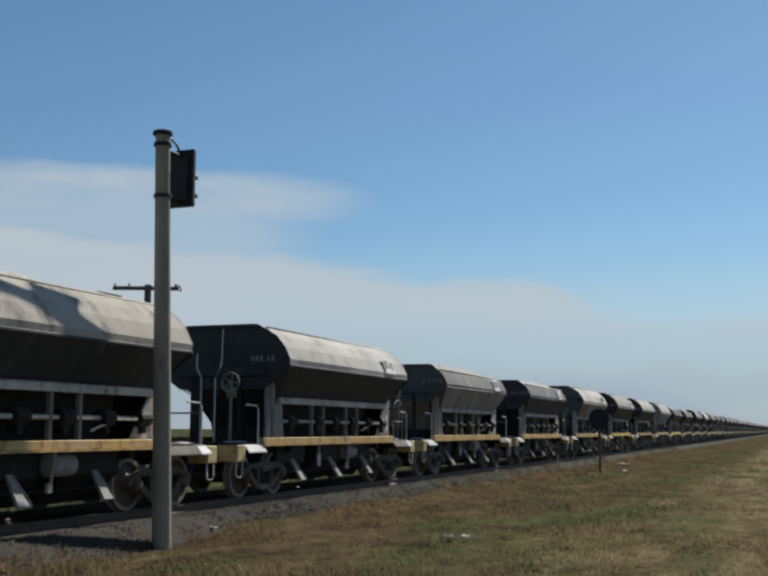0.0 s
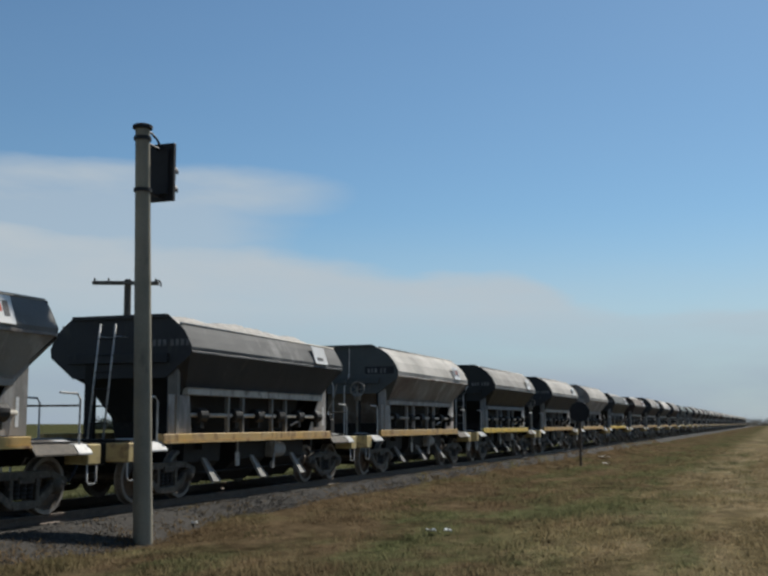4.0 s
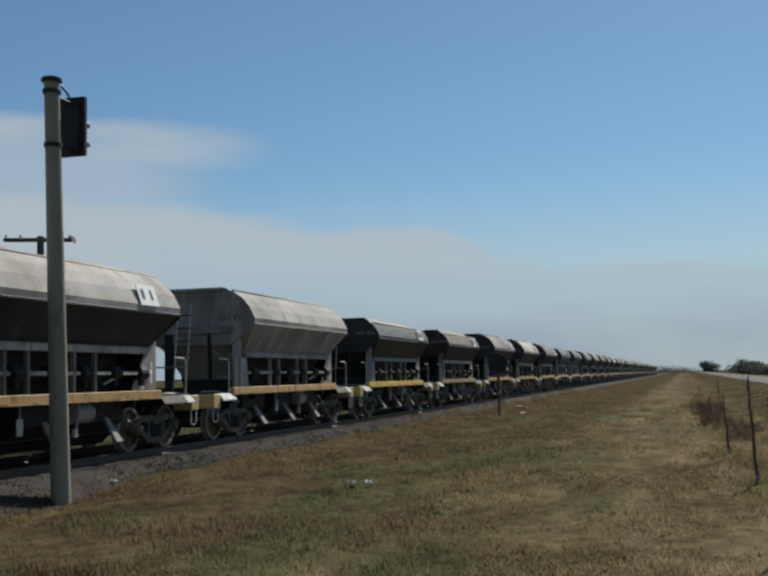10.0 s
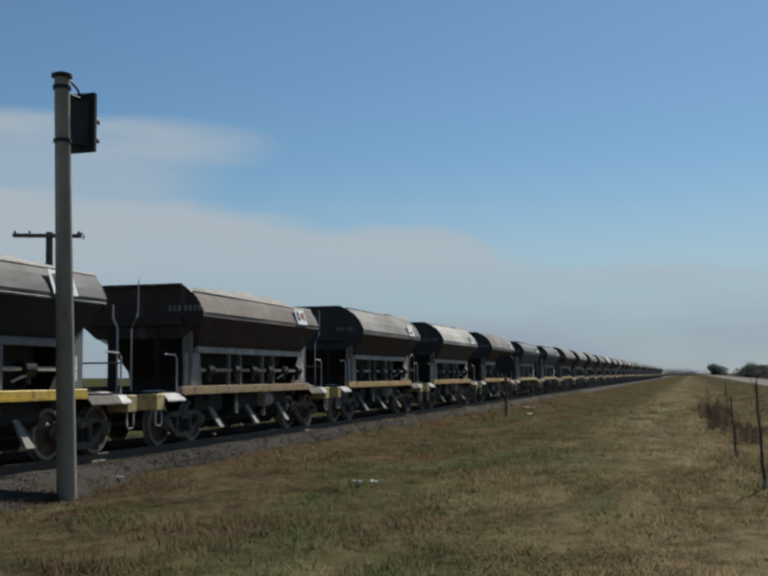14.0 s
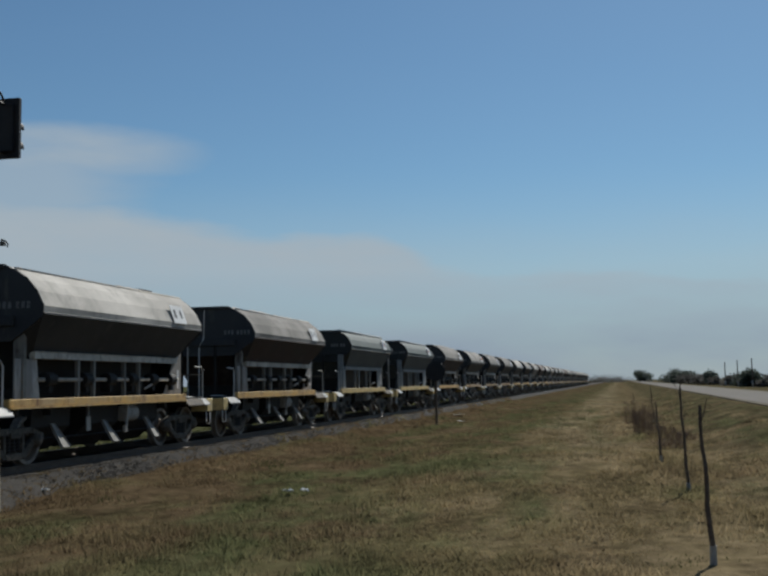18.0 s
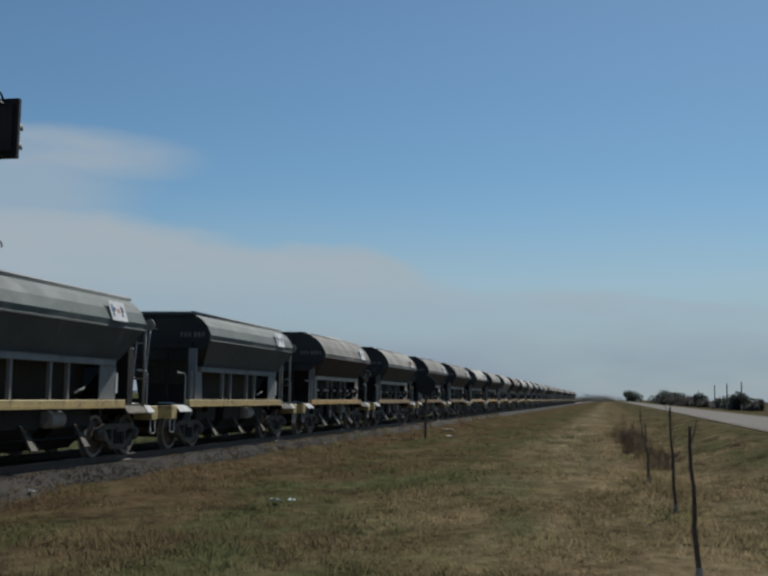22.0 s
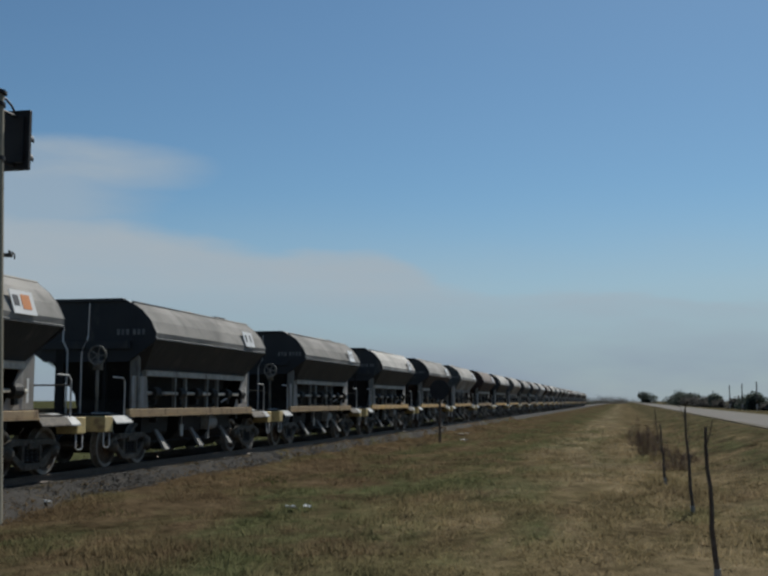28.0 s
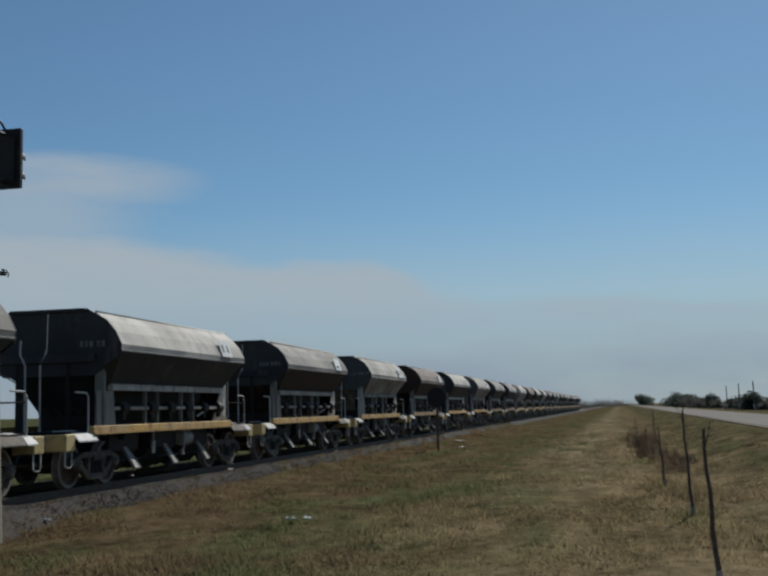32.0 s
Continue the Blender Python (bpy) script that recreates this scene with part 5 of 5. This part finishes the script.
# ---- signal pole beside the track ----
def build_signal():
    base = Vector((-9.2, 14.57, -0.52))
    top = Vector((-9.30, 14.40, 6.02))
    sig = thing("crossing_signal_pole", "round weathered concrete pole with a black signal board", "signal pole", at=Matrix.Translation(base))
    d = top - base
    g = Geo()
    g.tube([d * (i / 8) for i in range(9)], 0.15, 20, 0.115)
    part("pole", g.mesh("pole", M_CONCRETE, 0, True), sig)
    g = Geo()
    g.lathe([(d.z - 0.01, 0.12), (d.z + 0.0, 0.16), (d.z + 0.05, 0.16), (d.z + 0.07, 0.12)], "z", 18, (d.x, d.y, 0))
    part("cap", g.mesh("cap", M_BLACK, 0, True), sig, "dark metal pole cap")
    for z in (d.z - 1.0, d.z - 0.16):
        g = Geo()
        g.lathe([(z - 0.03, 0.12), (z - 0.03, 0.142), (z + 0.03, 0.142), (z + 0.03, 0.12)], "z", 18, (d.x * z / d.z, d.y * z / d.z, 0))
        g.box(-0.22, -0.12, -0.03 + d.y * z / d.z, 0.03 + d.y * z / d.z, z - 0.025, z + 0.025)
        part("clamp_band", g.mesh("clamp_band", M_BLACK), sig, "dark steel clamp band")
    # signal head seen from behind, with its two hoods pointing away along the road
    R = pose(d.x, d.y + 0.58, d.z - 0.57)
    g = Geo().box(-0.25, 0.25, -0.03, 0.05, -0.50, 0.46, None)
    g.box(-0.17, 0.17, -0.09, -0.03, -0.40, 0.36)
    head = part("signal_board", g.mesh("signal_board", M_BLACK, 0.01), sig, "matt black signal backboard", R)
    for z in (-0.25, 0.06):
        h = Geo()
        n = 14
        vs, fs = [], []
        for k in range(n + 1):
            a = radians(-20 + 220 * k / n)
            for r in (0.10, 0.112):
                for y in (0.05, 0.36):
                    vs.append((r * math.cos(a), y, z + r * math.sin(a)))
        for k in range(n):
            o, q = 4 * k, 4 * k + 4
            fs += [(o, o + 1, q + 1, q), (o + 2, q + 2, q + 3, o + 3), (o, q, q + 2, o + 2), (o + 1, o + 3, q + 3, q + 1)]
        h.add(vs, fs)
        part("hood", h.mesh("hood", M_BLACK), head, "black lamp hood")
    for z in (0.36, -0.42):
        g = Geo().tube([(d.x, d.y, d.z - 0.57 + z), (d.x, d.y + 0.56, d.z - 0.57 + z)], 0.03, 8)
        part("bracket", g.mesh("bracket", M_BLACK), sig)
    g = Geo().tube([(d.x, d.y + 0.1, d.z - 0.03), (d.x, d.y + 0.25, d.z + 0.0), (d.x, d.y + 0.42, d.z - 0.06), (d.x, d.y + 0.52, d.z - 0.14)], 0.02, 6)
    part("cable", g.mesh("cable", M_BLACK, 0, True), sig, "short black cable loop")


build_signal()


# ---- telegraph pole beyond the track ----
def build_telegraph():
    p = Vector((-17.9, 27.2, -0.7))
    t = thing("telegraph_pole", "weathered timber telegraph pole with a crossarm", "telegraph pole", at=Matrix.Translation(p))
    part("pole", Geo().tube([(0, 0, 0), (0.02, 0, 3), (0, 0, 6.3)], 0.13, 12, 0.10).mesh("telegraph_post", M_WOOD, 0, True), t)
    arm = part("crossarm", Geo().box(-1.05, 1.05, -0.06, 0.06, -0.055, 0.055).mesh("crossarm", M_WOOD, 0.01), t, "", pose(0, -0.12, 6.18, 0, 2.0, 8))
    for x in (-1.0, -0.55, 0.35, 0.95):
        part("insulator", Geo().lathe([(0.05, 0.015), (0.08, 0.015), (0.08, 0.035), (0.13, 0.03), (0.14, 0.015)], "z", 10, (x, 0, 0)).mesh("insulator", M_WOOD, 0, True), arm, "small dark insulator")
    part("end_hook", Geo().tube([(1.0, -0.12, 6.2), (1.12, -0.1, 6.22), (1.2, -0.1, 6.12), (1.18, -0.1, 6.02)], 0.02, 6).mesh("end_hook", M_BLACK), t)


build_telegraph()


# ---- round sign on a stake ----
def build_stake():
    s = thing("track_sign", "round dark sign board on a thin stake, seen from behind", "railway sign", at=pose(-7.72, 46, -0.5))
    part("stake", Geo().box(-0.05, 0.05, -0.04, 0.04, 0, 2.3).mesh("stake", M_BARK, 0.01), s)
    part("sign_disc", Geo().lathe([(-0.09, 0.40), (-0.085, 0.43), (-0.055, 0.43), (-0.05, 0.40)], "y", 28, (0, 0, 2.32)).mesh("sign_disc", M_BLACK), s, "round dark board")


build_stake()


# ---- saplings along the roadside ----
def build_saplings():
    rnd = random.Random(11)
    spots = [(0.87, 11.22, 1.60, -0.08, 0.0), (1.08, 18.48, 1.74, -0.09, 0.02), (0.90, 25.27, 1.36, -0.09, 0.0), (1.45, 48.0, 1.5, -0.1, 0.1)]
    for i, (x, y, h, lx, ly) in enumerate(spots):
        z = ground_z(x, y)
        s = thing("sapling", "thin bare staked sapling with a whitewashed foot", "sapling", "roadside saplings", at=pose(x, y, z - 0.03))
        pts = [(lx * (j / 8) + 0.010 * math.sin(j * 1.7 + i), ly * j / 8 + 0.015 * math.cos(j * 2.1), h * j / 8) for j in range(9)]
        part("trunk", Geo().tube(pts, 0.030, 8, 0.015).mesh("trunk", M_BARK, 0, True), s)
        part("whitewashed_foot", Geo().tube([(pts[0][0], pts[0][1], 0), (pts[1][0], pts[1][1], 0.22 if i == 0 else 0.17)], 0.038, 10, 0.034).mesh("whitewashed_foot", M_LIME, 0, True), s, "whitewashed trunk foot")
        for j in range(1 if i == 0 else 4):
            b = Vector(pts[rnd.randint(4, 8)])
            a = rnd.uniform(0, 6.28)
            e2 = b + Vector((0.10 * math.cos(a), 0.10 * math.sin(a), rnd.uniform(0.12, 0.3)))
            part("twig", Geo().tube([b, (b + e2) / 2 + Vector((0.01, 0, 0)), e2], 0.009, 5, 0.004).mesh("twig", M_BARK), s)


build_saplings()


# ---- dry shrubs beyond the saplings ----
def build_shrub(x, y, h, w, seed, count, label):
    rnd = random.Random(seed)
    g = Geo()
    for i in range(count):
        a, r = rnd.uniform(0, 6.283), w * math.sqrt(rnd.random())
        p = Vector((r * math.cos(a) * 0.5, r * math.sin(a) * 0.5, 0))
        lean = Vector((math.cos(a) * 0.35 * r / w, math.sin(a) * 0.35 * r / w, 1)).normalized()
        hh = h * rnd.uniform(0.35, 1.0) * (1 - 0.5 * (r / w) ** 2)
        q = p + lean * hh + Vector((rnd.uniform(-.1, .1), rnd.uniform(-.1, .1), 0))
        m = (p + q) / 2 + Vector((rnd.uniform(-.06, .06), rnd.uniform(-.06, .06), 0))
        g.tube([p, m, q], 0.006, 3, 0.003)
        for _ in range(3):
            f = rnd.uniform(0.4, 1)
            b = p + (q - p) * f
            g.tube([b, b + Vector((rnd.uniform(-.2, .2), rnd.uniform(-.2, .2), rnd.uniform(0.05, .2)))], 0.006, 3, 0.002)
    me = bpy.data.meshes.new("shrub")
    me.from_pydata(g.v, [], g.f)
    me.materials.append(M_TWIG)
    s = thing("shrub", label, "shrub", "dry roadside shrubs", at=pose(x, y, ground_z(x, y) - 0.03))
    tagged(part("brushwood", me, s), kind="stuff")


for x, y, h, w, seed, count in ((0.62, 38.0, 1.65, 0.50, 1, 60), (0.95, 41.0, 1.25, 0.60, 4, 46), (0.42, 47.0, 1.30, 0.50, 5, 40)):
    build_shrub(x, y, h, w, seed, count, "tall brown leafless shrub in dry grass")
for x, y, h, w, seed, count in ((1.25, 36.0, 0.75, 0.8, 2, 60), (1.75, 34.0, 0.45, 0.9, 3, 60), (1.35, 30.5, 0.38, 0.9, 6, 50), (1.1, 52.0, 0.8, 0.9, 7, 50)):
    build_shrub(x, y, h, w, seed, count, "low brown leafless shrub in dry grass")


# ---- litter ----
def build_litter():
    rnd = random.Random(5)
    for x, y, w, l in ((-5.47, 17.45, 0.17, 0.13), (-5.20, 17.52, 0.13, 0.10), (-8.4, 57.0, 0.7, 0.3), (-9.45, 16.6, 0.14, 0.10), (-7.1, 49.0, 0.3, 0.2)):
        g = Geo()
        n = 5
        vs = [(w * (i / n - .5) + rnd.uniform(-.01, .01), l * (j / n - .5), 0.05 + 0.05 * rnd.random()) for j in range(n + 1) for i in range(n + 1)]
        g.add(vs + [(a, b, c - 0.012) for a, b, c in vs], [(j * (n + 1) + i, j * (n + 1) + i + 1, (j + 1) * (n + 1) + i + 1, (j + 1) * (n + 1) + i) for j in range(n) for i in range(n)])
        thing("paper_scrap", "crumpled white paper scrap lying in the grass", "litter", "", at=pose(x, y, bank_z(x, y) + 0.015, 0, 0, rnd.uniform(-30, 30)), me=g.mesh("paper_scrap", M_PAPER))


build_litter()


# ---- distance: trees, hedge, poles ----
def tree_mesh(h, w, seed, leaves, size, mat, low=-0.05):
    """Crown of many small leaf clumps in an uneven outline."""
    rnd = random.Random(seed)
    lobes = [(rnd.uniform(-.5, .5) * w, rnd.uniform(-.5, .5) * w, h * rnd.uniform(low + 0.2, 0.85), rnd.uniform(0.25, 0.42) * w) for _ in range(9)]
    g = Geo()
    for i in range(leaves):
        cx, cy, cz, r = rnd.choice(lobes)
        d = Vector((rnd.gauss(0, 1), rnd.gauss(0, 1), rnd.gauss(0, 0.8))).normalized() * r * rnd.random() ** 0.4
        c = Vector((cx, cy, cz)) + d
        if c.z < 0.1:
            c.z = 0.1 + rnd.random() * 0.3
        u = Vector((rnd.gauss(0, 1), rnd.gauss(0, 1), rnd.gauss(0, 1))).normalized()
        v = u.cross(Vector((rnd.gauss(0, 1), rnd.gauss(0, 1), 1))).normalized()
        s = size * rnd.uniform(0.6, 1.3)
        g.add([c - u * s, c + v * s * 0.6, c + u * s, c - v * s * 0.6], [(0, 1, 2, 3)])
    me = bpy.data.meshes.new("crown")
    me.from_pydata(g.v, [], g.f)
    me.materials.append(mat)
    return me


def far_tree(x, y, h, w, seed, mat, label, z=None, group=""):
    z = ground_z(x, y) if z is None else z
    t = thing("tree", label, "tree", group, at=pose(x, y, z - 0.1))
    trunk = Geo().tube([(0, 0, 0), (0.1, 0, h * 0.3), (0, 0.1, h * 0.7)], 0.035 * h, 8, 0.012 * h)
    rnd = random.Random(seed)
    for i in range(4):
        a = rnd.uniform(0, 6.28)
        trunk.tube([(0.05, 0, h * 0.3), (0.25 * w * math.cos(a), 0.25 * w * math.sin(a), h * 0.6)], 0.012 * h, 6, 0.005 * h)
    part("trunk", trunk.mesh("tree_trunk", M_BARK, 0, True), t)
    part("crown", tree_mesh(h, w, seed, 2000, 0.085 * h, mat), t)


def build_distance():
    rnd = random.Random(21)
    far_tree(15.0, 645, 5.6, 8.5, 1, M_LEAF, "dark rounded evergreen tree at the roadside")
    # hedge line of mixed dark trees and dry scrub beyond the road
    for i in range(24):
        y = 470 * (0.955 ** i) + rnd.uniform(-5, 5)
        x = 20.5 + rnd.uniform(-1.5, 1.5)
        dark = rnd.random() < 0.35
        h = (rnd.uniform(3.0, 4.0) if dark else rnd.uniform(1.9, 2.8)) * (0.6 + 0.4 * y / 450)
        far_tree(x, y, h, h * rnd.uniform(1.3, 2.0) * (0.6 + 0.4 * y / 300), 30 + i, M_LEAF if dark else M_SCRUB, "dark evergreen tree in a roadside row" if dark else "grey-brown dry tree in a roadside row", group="row of trees beyond the road")
    # low bushes where the path meets the horizon
    for i in range(9):
        y = 620 + 30 * i
        a = -2.6 + 2.9 * i / 8
        far_tree(y * math.tan(radians(a)) , y, 2.2 + 1.2 * (i % 3 == 0), 11, 80 + i, M_SCRUB, "low grey-green bush on the horizon", group="bushes on the horizon")
    for a in (-34.5, -33.6, -33.1):
        y = 300 + 20 * rnd.random()
        far_tree(y * math.tan(radians(a)), y, 2.6 + 0.8 * rnd.random(), 5.5, 100 + int(a), M_LEAF, "dark tree far beyond the track", group="trees beyond the track")
    for a in (5.3, 5.9, 6.6):
        x = 19.0
        y = x / math.tan(radians(a))
        p = thing("utility_pole", "thin utility pole with a whitewashed foot", "utility pole", "utility poles beyond the road", at=pose(x, y, ground_z(x, y) - 0.05))
        part("shaft", Geo().tube([(0, 0, 0), (0, 0, 4.3)], 0.11, 8, 0.08).mesh("shaft", M_WOOD, 0, True), p)
        part("painted_foot", Geo().tube([(0, 0, 0.0), (0, 0, 1.0)], 0.125, 8, 0.12).mesh("painted_foot", M_LIME, 0, True), p, "whitewashed foot")


build_distance()


# ---- grass ----
def build_grass():
    """Short blades in loose tufts, thickest in drifts, thinning out with the distance."""
    rnd = random.Random(8)
    v, f = [], []
    for i in range(76000):
        y = 8.5 + 90 * rnd.random() ** 2.0
        verge = i % 8 == 0
        x = TRACK_X + ballast_toe(y) + rnd.gauss(-0.05, 0.28) if verge else rnd.uniform(-9.5, 4.2)
        drift = noise.noise((x * 0.7, y * 0.45, 7.7)) + (0.15 if verge else 0.0)
        if drift < rnd.uniform(-0.5, 0.5):
            continue
        z = bank_z(x, y) - 0.01
        tall = (0.04 + 0.06 * max(0, drift)) * rnd.uniform(0.5, 1.4)
        w = 0.006 + 0.0004 * y
        for k in range(5):
            px, py = x + rnd.gauss(0, 0.05), y + rnd.gauss(0, 0.05)
            a = rnd.uniform(-1.0, 1.0)
            cx, sx = w * math.cos(a), w * math.sin(a)
            lx, ly = rnd.gauss(0, 0.6) * tall, rnd.gauss(0, 0.6) * tall
            o = len(v)
            v += [(px - cx, py - sx, z), (px + cx, py + sx, z), (px + lx, py + ly, z + tall * rnd.uniform(0.6, 1.1))]
            f.append((o, o + 1, o + 2))
    me = bpy.data.meshes.new("grass")
    me.from_pydata(v, [], f)
    me.materials.append(M_BLADE)
    me.polygons.foreach_set("use_smooth", [True] * len(f))
    thing("grass", "short dry straw-coloured and olive grass tufts", "grass", kind="stuff", me=me)


build_grass()


def blade_tuft(v, f, rnd, x, y, z, spread, tall, count, w):
    for k in range(count):
        px, py = x + rnd.gauss(0, spread), y + rnd.gauss(0, spread)
        a, h = rnd.uniform(0, 6.283), tall * rnd.uniform(0.45, 1.1)
        cx, sx = w * math.cos(a), w * math.sin(a)
        lx, ly = rnd.gauss(0, 0.35) * h, rnd.gauss(0, 0.35) * h
        o = len(v)
        v += [(px - cx, py - sx, z), (px + cx, py + sx, z), (px + lx * 0.5 + cx * 0.6, py + ly * 0.5 + sx * 0.6, z + 0.6 * h), (px + lx, py + ly, z + h)]
        f += [(o, o + 1, o + 2), (o, o + 2, o + 3)]


def build_tufts():
    """Clumps of longer dry grass in drifts, which break up the short sward."""
    rnd = random.Random(47)
    v, f = [], []
    for i in range(15000):
        y = 9 + 60 * rnd.random() ** 1.7
        x = rnd.uniform(-9.2, 3.2)
        drift = noise.noise((x * 0.45, y * 0.30, 2.9)) + 0.5 * noise.noise((x * 1.3, y * 0.9, 6.1))
        if drift < rnd.uniform(-0.15, 0.45):
            continue
        blade_tuft(v, f, rnd, x, y, bank_z(x, y) - 0.015, rnd.uniform(0.05, 0.13), rnd.uniform(0.07, 0.15) * (1 + 0.6 * max(0.0, drift)), 9, 0.006 + 0.00035 * y)
    me = bpy.data.meshes.new("grass_tufts")
    me.from_pydata(v, [], f)
    me.materials.append(M_BLADE)
    me.polygons.foreach_set("use_smooth", [True] * len(f))
    thing("grass_tufts", "clumps of longer straw-coloured dry grass", "grass", kind="stuff", me=me)


build_tufts()


def build_weeds():
    rnd = random.Random(31)
    v, f = [], []
    for i in range(5200):
        y = 6 + 110 * rnd.random() ** 1.4
        x = -13.5 - 3.5 * rnd.random() ** 1.5
        blade_tuft(v, f, rnd, x, y, ground_z(x, y) - 0.02, 0.10, rnd.uniform(0.14, 0.42), 4, 0.012)
    # low clumps among the dry grass before the track
    for x, y, r, h, n in ((-7.9, 23.4, 0.30, 0.12, 160), (-8.1, 24.2, 0.25, 0.10, 120), (-4.9, 16.2, 0.40, 0.06, 130), (-5.3, 17.0, 0.3, 0.05, 90), (-2.6, 11.9, 0.3, 0.05, 120), (0.55, 11.3, 0.3, 0.06, 120), (-8.4, 16.6, 0.25, 0.09, 80)):
        blade_tuft(v, f, rnd, x, y, ground_z(x, y) - 0.02, r, h, n, 0.009)
    me = bpy.data.meshes.new("weeds")
    me.from_pydata(v, [], f)
    me.materials.append(M_WEED)
    thing("weeds", "rank dull green weeds along the track", "weeds", kind="stuff", me=me)


build_weeds()


# ---- a passing insect ----
def build_insect():
    t = thing("insect", "small dark flying insect with spread wings", "insect", at=pose(2.0, -3.0, -0.49))
    g = Geo()
    g.lathe([(-0.0085, 0.0006), (-0.006, 0.0025), (0.0, 0.0034), (0.005, 0.0028), (0.0085, 0.001)], "x", 10)
    part("body", g.mesh("insect_body", M_FEATHER, 0, True), t)
    for s in (-1, 1):
        w = Geo()
        pts = [(0.000, 0.001), (0.004, 0.006), (0.005, 0.012), (0.002, 0.016), (-0.003, 0.014), (-0.004, 0.007)]
        w.prism([(x, s * y) for x, y in pts], "z", 0.0, 0.0004)
        part("wing", w.mesh("insect_wing", M_FEATHER), t, "", pose(0.001, 0, 0.002, s * 35))
    return t


INSECT = build_insect()
INSECT_AT = (-0.306, 0.98, 1.455)


# ---- what moves ----
def motions():
    rest = pose(2.0, -3.0, ground_z(2.0, -3.0) + 0.003)
    walk(INSECT, [(0, rest), (29.4, rest), (29.6, pose(1.5, 0.5, 1.2)), (29.7, pose(0.55, 1.05, 1.35)), (29.8, pose(*INSECT_AT, 20, 0, -20)), (29.9, pose(-1.15, 0.45, 1.55)), (30.0, pose(-2.0, -1.0, 1.5)), (32, pose(-2.5, -3.0, -0.4))])
    for k, w in WAGONS.items():
        y = FRONT + LENGTH * k
        walk(w, [(t, pose(TRACK_X, y + lag - SPEED * t, 0)) for t, lag in LAG])
    for heap, k in HEAPS:
        y = FRONT + LENGTH * k
        walk(heap, [(t, pose(TRACK_X, y + lag - SPEED * t, 0)) for t, lag in LAG])
    step = math.degrees(SPEED / WHEEL_R * 0.1)
    for ws in WHEELSETS:
        y = ws.location.y
        walk(ws, [(0.1 * i, pose(0, y, WHEEL_R, step * i)) for i in range(321)])


motions()
